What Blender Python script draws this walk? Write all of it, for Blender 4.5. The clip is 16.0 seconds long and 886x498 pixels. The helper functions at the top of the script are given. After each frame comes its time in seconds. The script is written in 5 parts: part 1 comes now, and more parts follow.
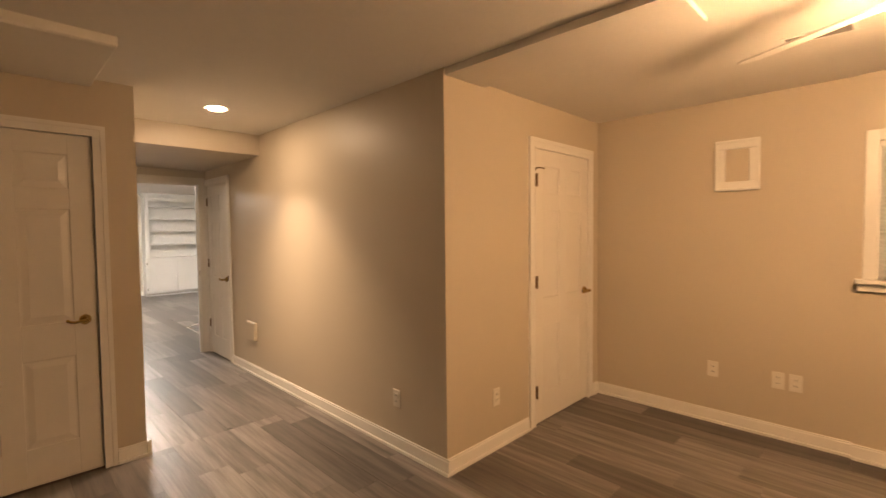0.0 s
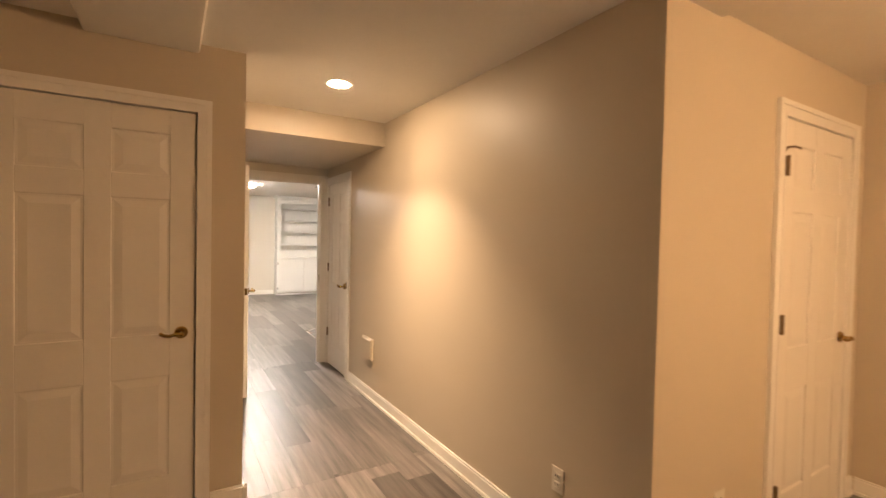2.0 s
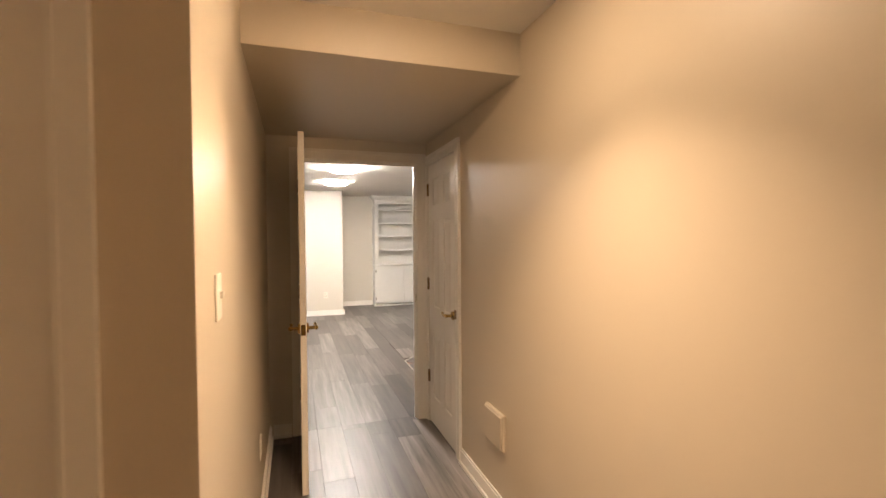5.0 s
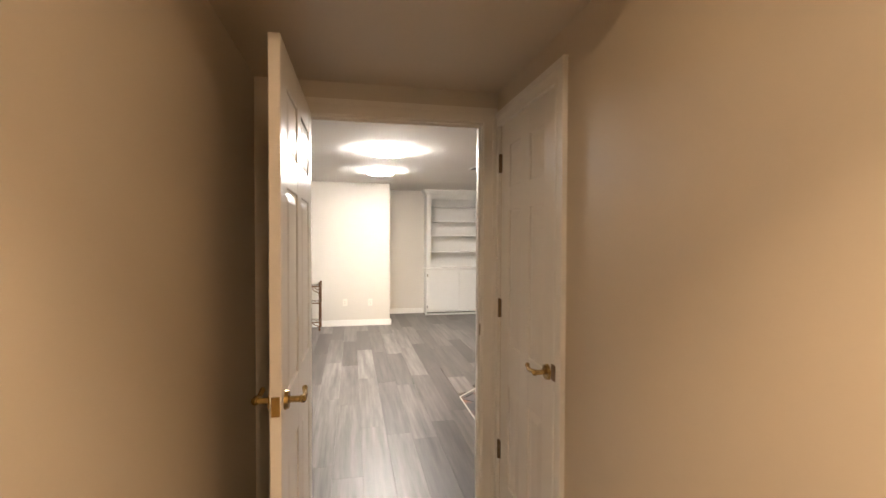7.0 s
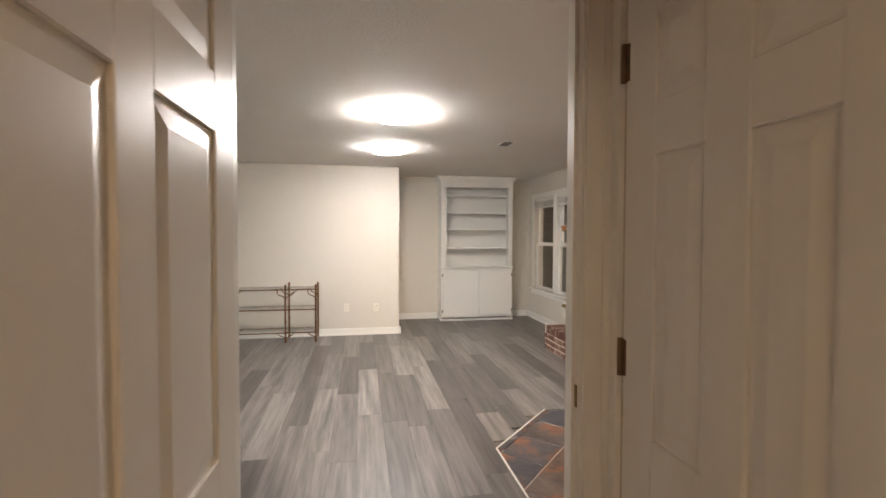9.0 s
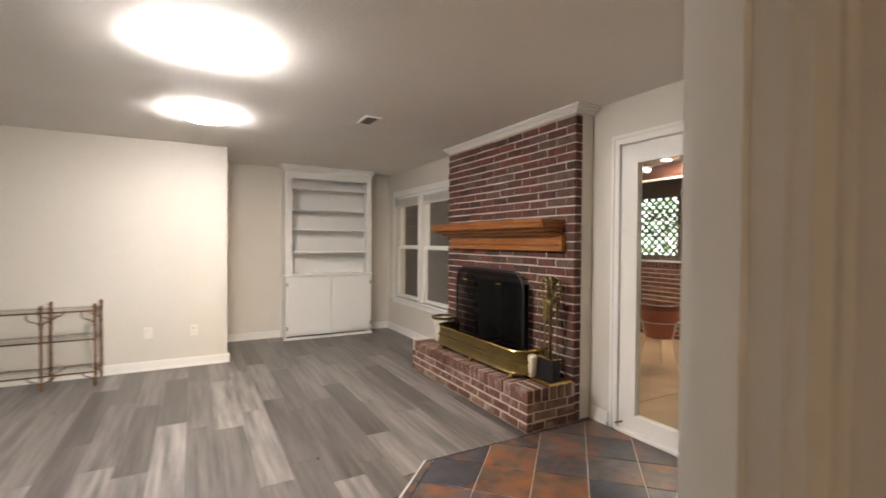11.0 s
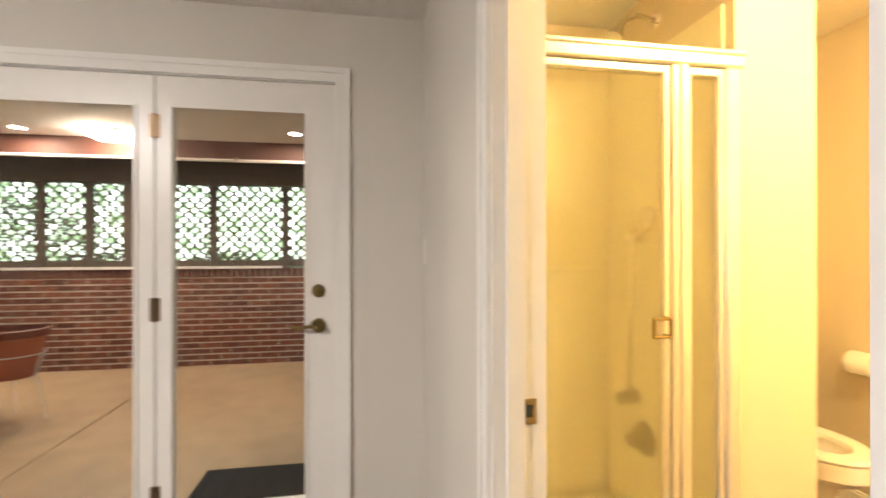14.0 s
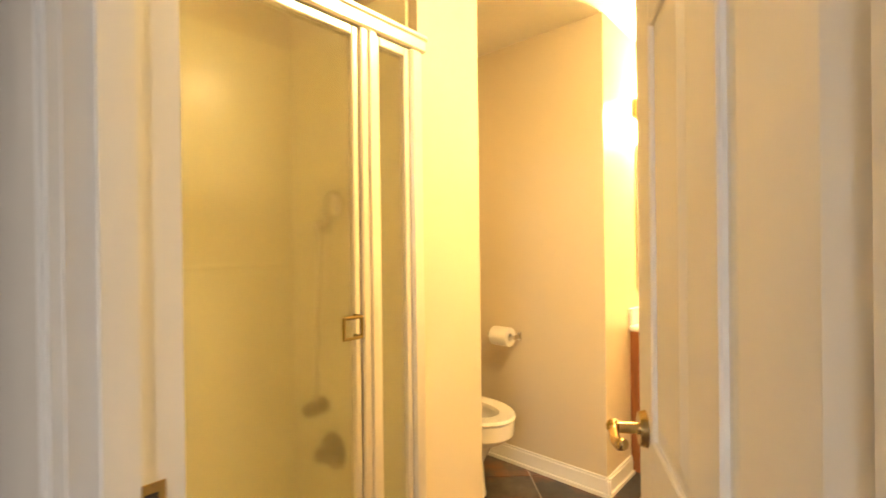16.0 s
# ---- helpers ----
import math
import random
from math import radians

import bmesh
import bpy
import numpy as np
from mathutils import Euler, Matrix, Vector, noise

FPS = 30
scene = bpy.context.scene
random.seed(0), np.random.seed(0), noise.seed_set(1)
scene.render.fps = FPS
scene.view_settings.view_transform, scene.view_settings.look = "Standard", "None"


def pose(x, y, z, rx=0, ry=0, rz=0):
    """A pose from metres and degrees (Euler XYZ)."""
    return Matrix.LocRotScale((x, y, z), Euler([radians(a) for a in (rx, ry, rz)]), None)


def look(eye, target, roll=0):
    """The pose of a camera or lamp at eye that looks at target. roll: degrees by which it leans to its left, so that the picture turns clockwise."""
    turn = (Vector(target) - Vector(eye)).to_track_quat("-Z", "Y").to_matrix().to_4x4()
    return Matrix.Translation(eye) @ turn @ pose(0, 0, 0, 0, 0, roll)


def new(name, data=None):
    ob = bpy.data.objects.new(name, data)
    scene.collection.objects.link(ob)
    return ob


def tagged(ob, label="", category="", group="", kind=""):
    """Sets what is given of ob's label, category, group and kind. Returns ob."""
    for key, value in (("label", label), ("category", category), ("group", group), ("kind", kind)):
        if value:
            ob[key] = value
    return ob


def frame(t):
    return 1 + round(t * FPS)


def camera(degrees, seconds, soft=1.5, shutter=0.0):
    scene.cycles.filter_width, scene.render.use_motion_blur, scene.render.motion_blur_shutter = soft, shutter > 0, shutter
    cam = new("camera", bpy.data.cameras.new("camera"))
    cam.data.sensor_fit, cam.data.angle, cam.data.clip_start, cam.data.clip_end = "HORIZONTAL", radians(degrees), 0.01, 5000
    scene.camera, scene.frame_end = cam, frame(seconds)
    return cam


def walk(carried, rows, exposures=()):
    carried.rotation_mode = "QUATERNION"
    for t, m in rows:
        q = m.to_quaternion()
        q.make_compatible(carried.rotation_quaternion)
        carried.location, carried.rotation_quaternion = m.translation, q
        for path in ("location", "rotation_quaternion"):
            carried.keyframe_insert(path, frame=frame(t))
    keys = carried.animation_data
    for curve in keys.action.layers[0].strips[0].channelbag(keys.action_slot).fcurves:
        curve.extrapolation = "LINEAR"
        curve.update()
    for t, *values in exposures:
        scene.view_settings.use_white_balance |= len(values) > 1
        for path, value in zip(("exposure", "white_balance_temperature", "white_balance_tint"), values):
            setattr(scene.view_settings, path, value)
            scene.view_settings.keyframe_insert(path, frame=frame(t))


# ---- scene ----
cam = camera(88.9, 16.0, shutter=0.5)
PATH = [
    (0, (-0.098, -0.424, 1.455), (1.317, 0.987, 1.371), -0.6),
    (0.5, (-0.045, -0.201, 1.46), (1.285, 1.29, 1.376), 0.7),
    (1, (0.025, 0.001, 1.455), (1.24, 1.589, 1.389), 1.6),
    (1.5, (0.146, 0.212, 1.45), (1.269, 1.866, 1.385), 1.6),
    (2, (0.248, 0.418, 1.439), (1.279, 2.132, 1.391), 1.2),
    (2.5, (0.344, 0.658, 1.436), (1.287, 2.421, 1.395), 0.9),
    (3, (0.434, 0.914, 1.438), (1.278, 2.727, 1.398), 0.2),
    (3.5, (0.539, 1.217, 1.443), (1.314, 3.06, 1.377), -0.7),
    (4, (0.621, 1.477, 1.44), (1.328, 3.347, 1.375), -1.0),
    (6.5, (0.962, 2.957, 1.441), (1.45, 4.896, 1.404), 0.5),
    (7, (1.027, 3.251, 1.436), (1.422, 5.211, 1.392), 0.2),
    (7.5, (1.08, 3.545, 1.434), (1.41, 5.517, 1.38), -0.2),
    (8, (1.103, 3.87, 1.414), (1.399, 5.847, 1.353), 0.0),
    (10.5, (1.219, 5.093, 1.363), (2.713, 8.791, 1.305), 0.4),
    (11, (1.316, 5.338, 1.341), (3.248, 8.823, 1.279), 0.4),
    (11.5, (1.411, 5.524, 1.332), (3.829, 8.687, 1.274), 0.3),
    (12, (1.487, 5.686, 1.295), (4.492, 8.308, 1.263), 0.5),
    (12.5, (1.59, 5.759, 1.301), (3.333, 6.739, 1.276), -0.1),
    (13, (1.711, 5.805, 1.273), (3.626, 6.383, 1.258), -0.3),
    (13.5, (1.786, 5.836, 1.287), (3.782, 5.962, 1.275), -0.4),
    (14, (1.87, 5.86, 1.277), (3.842, 5.526, 1.28), -0.1),
    (14.5, (1.947, 5.847, 1.272), (3.799, 5.093, 1.265), -0.2),
    (15, (2.048, 5.798, 1.251), (3.742, 4.734, 1.235), -0.4),
    (15.5, (2.117, 5.742, 1.247), (3.633, 4.437, 1.222), -0.6),
    (16, (2.15, 5.684, 1.244), (3.494, 4.203, 1.238), -0.7),
]
LOOKS = [
    (0, 0.25, 7100, 12), (1, 0.55, 7100, 12), (2, 0.6, 7100, 12), (3, 0.35, 7000, 12), (4, 0.2, 7000, 12), (6.5, 0.25, 6700, 10), (7, 0.25, 6700, 10), (7.5, 0.06, 6600, 10), (8, -0.16, 6500, 10), (10.5, -0.12, 6500, 10), (11.5, 0.0, 6500, 10),
    (12.5, 0.2, 6500, 10), (13.5, 0.4, 6500, 10), (14, 0.25, 6500, 10), (15, -0.16, 6500, 10), (16, -0.33, 6500, 10),
]
walk(cam, [(t, look(eye, target, roll)) for t, eye, target, roll in PATH], LOOKS)

# ---------------------------------------------------------------- world and light
world = bpy.data.worlds.new("world")
scene.world = world
world.use_nodes = True
wn = world.node_tree
sky = wn.nodes.new("ShaderNodeTexSky")
sky.sky_type, sky.sun_disc = "NISHITA", False
sky.sun_elevation, sky.sun_rotation = radians(34), radians(278)
wn.links.new(sky.outputs[0], wn.nodes["Background"].inputs[0])
wn.nodes["Background"].inputs[1].default_value = 0.14

sun = new("sun", bpy.data.lights.new("sun", "SUN"))
sun.data.energy, sun.data.angle, sun.data.color = 3.0, radians(0.5), (1.0, 0.95, 0.87)
sun.matrix_world = look((-20, 12, 18), (8, 8, 0))

WARM = (1.0, 0.725, 0.48)


def disk_lamp(name, x, y, z, size, watts, color, spread=180):
    ob = new(name, bpy.data.lights.new(name, "AREA"))
    ob.data.shape, ob.data.size, ob.data.energy, ob.data.color = "DISK", size, watts, color
    ob.data.spread = radians(spread)
    ob.matrix_world = pose(x, y, z)
    return ob


can_lamp = disk_lamp("hall_can_light", 1.137, 3.185, 2.366, 0.11, 16.5, WARM, 97)


# ---------------------------------------------------------------- materials
def nodes_of(name):
    m = bpy.data.materials.new(name)
    m.use_nodes = True
    return m, m.node_tree.nodes, m.node_tree.links, m.node_tree.nodes["Principled BSDF"]


def coords(n, kind="Object"):
    return n.new("ShaderNodeTexCoord").outputs[kind]


def noise_tex(n, l, vec, scale, detail=4.0, rough=0.55):
    t = n.new("ShaderNodeTexNoise")
    t.inputs["Scale"].default_value, t.inputs["Detail"].default_value, t.inputs["Roughness"].default_value = scale, detail, rough
    l.new(vec, t.inputs["Vector"])
    return t


def ramp(n, l, src, stops):
    r = n.new("ShaderNodeValToRGB")
    els = r.color_ramp.elements
    while len(els) < len(stops):
        els.new(0.5)
    for e, (p, c) in zip(els, stops):
        e.position = p
        e.color = (*c, 1) if len(c) == 3 else c
    l.new(src, r.inputs[0])
    return r


def tone(c, k):
    return tuple(min(1.0, v * k) for v in c)


def plain(name, color, rough=0.5, metal=0.0, vary=0.06, grain=60.0, bump=0.05, patch=1.5, coat=0.0, rough_vary=0.1):
    """A surface with two scales of variation, fine relief and uneven gloss."""
    m, n, l, b = nodes_of(name)
    v = coords(n)
    big, fine = noise_tex(n, l, v, patch, 3), noise_tex(n, l, v, grain, 4)
    mix = n.new("ShaderNodeMath")
    mix.operation = "MULTIPLY_ADD"
    mix.inputs[1].default_value = 0.35
    l.new(fine.outputs[0], mix.inputs[0])
    half = n.new("ShaderNodeMath")
    half.operation = "MULTIPLY"
    half.inputs[1].default_value = 0.65
    l.new(big.outputs[0], half.inputs[0])
    l.new(half.outputs[0], mix.inputs[2])
    r = ramp(n, l, mix.outputs[0], [(0.25, tone(color, 1 - vary)), (0.75, tone(color, 1 + vary))])
    l.new(r.outputs[0], b.inputs["Base Color"])
    rr = n.new("ShaderNodeMapRange")
    rr.inputs["To Min"].default_value, rr.inputs["To Max"].default_value = max(0.02, rough - rough_vary), min(1.0, rough + rough_vary)
    l.new(mix.outputs[0], rr.inputs["Value"])
    l.new(rr.outputs[0], b.inputs["Roughness"])
    b.inputs["Metallic"].default_value = metal
    b.inputs["Coat Weight"].default_value = coat
    if bump:
        bp = n.new("ShaderNodeBump")
        bp.inputs["Strength"].default_value, bp.inputs["Distance"].default_value = bump, 0.004
        l.new(fine.outputs[0], bp.inputs["Height"])
        l.new(bp.outputs[0], b.inputs["Normal"])
    return m


def glowing(name, color, strength):
    m, n, l, b = nodes_of(name)
    b.inputs["Emission Color"].default_value = (*color, 1)
    b.inputs["Emission Strength"].default_value = strength
    b.inputs["Base Color"].default_value = (0.8, 0.8, 0.8, 1)
    return m


def random_tinted(name, stops, rough, stretch, grain, vary=0.35, bump=0.25, blotch=None, rough_vary=0.12, island=False):
    """Pieces that differ from one another (Object Info's Random), with streaks along one axis."""
    m, n, l, b = nodes_of(name)
    info = n.new("ShaderNodeObjectInfo")
    geo = n.new("ShaderNodeNewGeometry")
    chance = geo.outputs["Random Per Island"] if island else info.outputs["Random"]
    base = ramp(n, l, chance, stops)
    shift = n.new("ShaderNodeVectorMath")
    shift.operation = "MULTIPLY_ADD"
    shift.inputs[1].default_value = stretch
    off = n.new("ShaderNodeCombineXYZ")
    k = n.new("ShaderNodeMath")
    k.operation = "MULTIPLY"
    k.inputs[1].default_value = 37.0
    l.new(chance, k.inputs[0])
    l.new(k.outputs[0], off.inputs[0])
    l.new(k.outputs[0], off.inputs[2])
    l.new(geo.outputs["Position"], shift.inputs[0])
    l.new(off.outputs[0], shift.inputs[2])
    streak = noise_tex(n, l, shift.outputs[0], grain, 6, 0.62)
    dark = ramp(n, l, streak.outputs[0], [(0.28, (1 - vary,) * 3), (0.72, (1 + vary,) * 3)])
    mul = n.new("ShaderNodeMix")
    mul.data_type, mul.blend_type = "RGBA", "MULTIPLY"
    mul.inputs[0].default_value = 1.0
    l.new(base.outputs[0], mul.inputs[6])
    l.new(dark.outputs[0], mul.inputs[7])
    out = mul.outputs[2]
    if blotch:
        color, scale, lo, hi = blotch
        nb = noise_tex(n, l, shift.outputs[0], scale, 5, 0.6)
        rb = ramp(n, l, nb.outputs[0], [(lo, (0, 0, 0)), (hi, (1, 1, 1))])
        mb = n.new("ShaderNodeMix")
        mb.data_type = "RGBA"
        l.new(rb.outputs[0], mb.inputs[0])
        l.new(out, mb.inputs[6])
        mb.inputs[7].default_value = (*color, 1)
        out = mb.outputs[2]
    l.new(out, b.inputs["Base Color"])
    rr = n.new("ShaderNodeMapRange")
    rr.inputs["To Min"].default_value, rr.inputs["To Max"].default_value = rough - rough_vary, rough + rough_vary
    l.new(streak.outputs[0], rr.inputs["Value"])
    l.new(rr.outputs[0], b.inputs["Roughness"])
    bp = n.new("ShaderNodeBump")
    bp.inputs["Strength"].default_value, bp.inputs["Distance"].default_value = bump, 0.003
    l.new(streak.outputs[0], bp.inputs["Height"])
    l.new(bp.outputs[0], b.inputs["Normal"])
    return m


def wood(name, a, b2, rough, axis):
    m, n, l, b = nodes_of(name)
    mp = n.new("ShaderNodeMapping")
    mp.inputs["Scale"].default_value = axis
    l.new(coords(n), mp.inputs["Vector"])
    s = noise_tex(n, l, mp.outputs[0], 6, 6, 0.65)
    r = ramp(n, l, s.outputs[0], [(0.3, a), (0.7, b2)])
    l.new(r.outputs[0], b.inputs["Base Color"])
    b.inputs["Roughness"].default_value = rough
    bp = n.new("ShaderNodeBump")
    bp.inputs["Strength"].default_value, bp.inputs["Distance"].default_value = 0.15, 0.002
    l.new(s.outputs[0], bp.inputs["Height"])
    l.new(bp.outputs[0], b.inputs["Normal"])
    return m


def glass(name, rough=0.0, tint=(1, 1, 1)):
    m, n, l, b = nodes_of(name)
    n.remove(b)
    tr, gl, mixs, fr = n.new("ShaderNodeBsdfTransparent"), n.new("ShaderNodeBsdfGlossy"), n.new("ShaderNodeMixShader"), n.new("ShaderNodeLayerWeight")
    power, lift = n.new("ShaderNodeMath"), n.new("ShaderNodeMath")
    power.operation, lift.operation = "POWER", "MULTIPLY_ADD"
    power.inputs[1].default_value = 5.0
    lift.inputs[1].default_value, lift.inputs[2].default_value = 0.9, 0.04
    tr.inputs[0].default_value = (*tint, 1)
    gl.inputs["Roughness"].default_value = rough
    fr.inputs[0].default_value = 0.5
    l.new(fr.outputs["Facing"], power.inputs[0])
    l.new(power.outputs[0], lift.inputs[0])
    l.new(lift.outputs[0], mixs.inputs[0])
    l.new(tr.outputs[0], mixs.inputs[1])
    l.new(gl.outputs[0], mixs.inputs[2])
    l.new(mixs.outputs[0], n["Material Output"].inputs[0])
    return m


M_HALL = plain("beige_wall_paint", (0.565, 0.493, 0.392), 0.45, vary=0.03, grain=180, bump=0.06, patch=0.8, rough_vary=0.05)
M_FAMILY = plain("light_grey_wall_paint", (0.65, 0.61, 0.545), 0.5, vary=0.03, grain=180, bump=0.06, patch=0.8, rough_vary=0.05)
M_CEIL = plain("flat_white_ceiling", (0.78, 0.755, 0.71), 0.85, vary=0.04, grain=40, bump=0.35, patch=2.0)
M_CEILF = plain("stippled_white_ceiling", (0.78, 0.755, 0.715), 0.8, vary=0.05, grain=55, bump=0.8, patch=1.2)
M_TRIM = plain("white_trim_paint", (0.80, 0.78, 0.74), 0.32, vary=0.03, grain=30, bump=0.04)
M_DOOR = plain("white_door_paint", (0.78, 0.75, 0.70), 0.30, vary=0.03, grain=26, bump=0.05, rough_vary=0.06)
M_BRASS = plain("polished_brass", (0.50, 0.345, 0.135), 0.2, 1.0, vary=0.12, grain=25, bump=0.03)
M_BRASSOLD = plain("aged_brass", (0.225, 0.165, 0.066), 0.33, 1.0, vary=0.25, grain=14, bump=0.06, patch=5)
M_HINGE = plain("dark_bronze_hinge", (0.22, 0.15, 0.09), 0.4, 1.0, vary=0.2)
M_PLATE = plain("ivory_plastic", (0.76, 0.72, 0.64), 0.35, vary=0.02)
M_DARK = plain("dark_slot", (0.03, 0.03, 0.03), 0.6)
PLANK_TONES = [(0.0, (0.070, 0.060, 0.056)), (0.2, (0.088, 0.077, 0.071)), (0.35, (0.115, 0.101, 0.094)), (0.6, (0.142, 0.126, 0.117)), (0.85, (0.168, 0.150, 0.140)), (1.0, (0.192, 0.173, 0.162))]
M_PLANK = random_tinted("grey_vinyl_plank", PLANK_TONES, 0.40, (9.0, 0.5, 1.0), 2.4, 0.66, 0.06)
M_PLANKREST = random_tinted("grey_vinyl_plank_far", PLANK_TONES, 0.40, (9.0, 0.5, 1.0), 2.4, 0.66, 0.06, island=True)
M_GAP = plain("dark_plank_joint", (0.12, 0.105, 0.097), 0.8)
M_SLATE = random_tinted("slate_tile", [(0.0, (0.038, 0.038, 0.046)), (0.45, (0.058, 0.055, 0.062)), (0.7, (0.080, 0.064, 0.060)), (0.88, (0.125, 0.072, 0.046)), (1.0, (0.10, 0.088, 0.084))], 0.33, (1.0, 1.0, 1.0), 8.0, 0.65, 0.7, ((0.24, 0.088, 0.030), 4.2, 0.50, 0.68))
M_GROUT = plain("grey_grout", (0.52, 0.48, 0.43), 0.9, vary=0.1, grain=90, bump=0.2)
M_BRICK = random_tinted("red_brown_brick", [(0.0, (0.046, 0.023, 0.018)), (0.3, (0.084, 0.031, 0.022)), (0.65, (0.122, 0.038, 0.026)), (0.85, (0.092, 0.048, 0.036)), (1.0, (0.110, 0.068, 0.052))], 0.8, (1.0, 1.0, 1.0), 22.0, 0.55, 0.8, ((0.20, 0.15, 0.13), 9.0, 0.62, 0.84))
M_HBRICK = random_tinted("worn_hearth_brick", [(0.0, (0.082, 0.033, 0.025)), (0.5, (0.125, 0.054, 0.038)), (1.0, (0.175, 0.10, 0.073))], 0.8, (1.0, 1.0, 1.0), 24.0, 0.4, 0.7, ((0.32, 0.26, 0.22), 8.0, 0.52, 0.76))
M_MORTAR = plain("pale_mortar", (0.49, 0.41, 0.36), 0.95, vary=0.2, grain=70, bump=0.5, patch=6)
M_HMORTAR = plain("worn_hearth_mortar", (0.47, 0.38, 0.31), 0.95, vary=0.25, grain=50, bump=0.5, patch=5)
M_OAK = wood("golden_oak", (0.15, 0.045, 0.009), (0.36, 0.13, 0.026), 0.30, (9, 0.7, 9))
M_BLACK = plain("black_iron", (0.015, 0.015, 0.016), 0.45, 0.4)
M_SOOT = plain("sooty_firebrick", (0.02, 0.018, 0.016), 0.9, vary=0.3)
M_IVORY = plain("white_cabinet_paint", (0.80, 0.79, 0.76), 0.35, vary=0.03, grain=30, bump=0.04)
M_GLASS = glass("clear_glass")
M_BRONZE = plain("antique_bronze_rod", (0.20, 0.105, 0.052), 0.42, 0.7, vary=0.35, grain=40, patch=9)
M_CONC = plain("tan_concrete", (0.46, 0.335, 0.20), 0.45, vary=0.45, grain=5, bump=0.2, patch=0.6)
M_RUBBER = plain("black_rubber_mat", (0.010, 0.010, 0.010), 0.95, grain=120, bump=0.6)
M_REDBROWN = plain("red_brown_beam_paint", (0.10, 0.038, 0.026), 0.6, vary=0.12)
M_DARKWOOD = plain("dark_stained_lattice_wood", (0.085, 0.062, 0.045), 0.75, vary=0.2)
M_TERRA = plain("terracotta_plastic", (0.46, 0.13, 0.07), 0.5, vary=0.1)
M_CREAM = plain("cream_shower_acrylic", (0.86, 0.82, 0.62), 0.22, vary=0.02, grain=10, bump=0.01)
M_BATH = plain("bathroom_wall_paint", (0.66, 0.575, 0.43), 0.35, vary=0.03, grain=160, bump=0.05)
M_CHROME = plain("brushed_chrome", (0.72, 0.69, 0.64), 0.16, 1.0, vary=0.04)
M_PORCELAIN = plain("white_porcelain", (0.82, 0.80, 0.76), 0.1, vary=0.01, bump=0.0)
M_PAPER = plain("white_paper", (0.85, 0.83, 0.80), 0.9)
M_CHERRY = wood("cherry_vanity_wood", (0.16, 0.05, 0.018), (0.30, 0.11, 0.04), 0.35, (8, 8, 0.7))


# ---------------------------------------------------------------- mesh helpers
def box(bm, x0, x1, y0, y1, z0, z1, bevel=0.0):
    g = bmesh.ops.create_cube(bm, size=1.0, matrix=Matrix.LocRotScale(((x0 + x1) / 2, (y0 + y1) / 2, (z0 + z1) / 2), None, (abs(x1 - x0), abs(y1 - y0), abs(z1 - z0))))
    if bevel:
        es = list({e for v in g["verts"] for e in v.link_edges})
        bmesh.ops.bevel(bm, geom=es, offset=bevel, segments=1, affect="EDGES")
    return bm


def boxes(*rows, bevel=0.0):
    bm = bmesh.new()
    for r in rows:
        box(bm, *r, bevel=bevel)
    return bm


def cyl(bm, a, b, r, r2=None, seg=16):
    a, b = Vector(a), Vector(b)
    d = b - a
    m = Matrix.Translation((a + b) / 2) @ d.to_track_quat("Z", "Y").to_matrix().to_4x4()
    bmesh.ops.create_cone(bm, cap_ends=True, segments=seg, radius1=r, radius2=r if r2 is None else r2, depth=d.length, matrix=m)
    return bm


def ball(bm, c, r, scale=(1, 1, 1), seg=14):
    bmesh.ops.create_uvsphere(bm, u_segments=seg, v_segments=max(6, seg // 2), radius=r, matrix=Matrix.LocRotScale(c, None, scale))
    return bm


def lathe(bm, profile, center=(0, 0, 0), seg=24, sx=1.0, sy=1.0, hollow=False):
    """Turns (radius, height) pairs about a vertical axis."""
    rings = []
    for r, z in profile:
        rings.append([bm.verts.new((center[0] + sx * r * math.cos(2 * math.pi * i / seg), center[1] + sy * r * math.sin(2 * math.pi * i / seg), center[2] + z)) for i in range(seg)])
    for p, q in zip(rings, rings[1:] + (rings[:1] if hollow else [])):
        for i in range(seg):
            bm.faces.new((p[i], p[(i + 1) % seg], q[(i + 1) % seg], q[i]))
    if not hollow:
        bm.faces.new(rings[0][::-1])
        bm.faces.new(rings[-1])
    return bm


def tube(bm, points, r, seg=8):
    for a, b in zip(points, points[1:]):
        cyl(bm, a, b, r, seg=seg)
    for p in points[1:-1]:
        ball(bm, p, r, seg=8)
    return bm


def mesh_of(name, bm, material, smooth=False):
    bmesh.ops.recalc_face_normals(bm, faces=bm.faces)
    me = bpy.data.meshes.new(name)
    bm.to_mesh(me)
    bm.free()
    me.materials.append(material)
    if smooth:
        me.shade_smooth()
        me.set_sharp_from_angle(angle=radians(40))
    return me


def part(name, bm, material, parent=None, label="", smooth=False):
    ob = new(name, mesh_of(name, bm, material, smooth))
    ob.parent = parent
    if label:
        tagged(ob, label)
    return ob


def thing(name, label, category, m=None, group="", kind=""):
    ob = new(name)
    ob.empty_display_size = 0.1
    if m is not None:
        ob.matrix_basis = m
    return tagged(ob, label, category, group, kind)


def setting(name, bm, material, label, category):
    return tagged(part(name, bm, material), label, category, kind="structure")


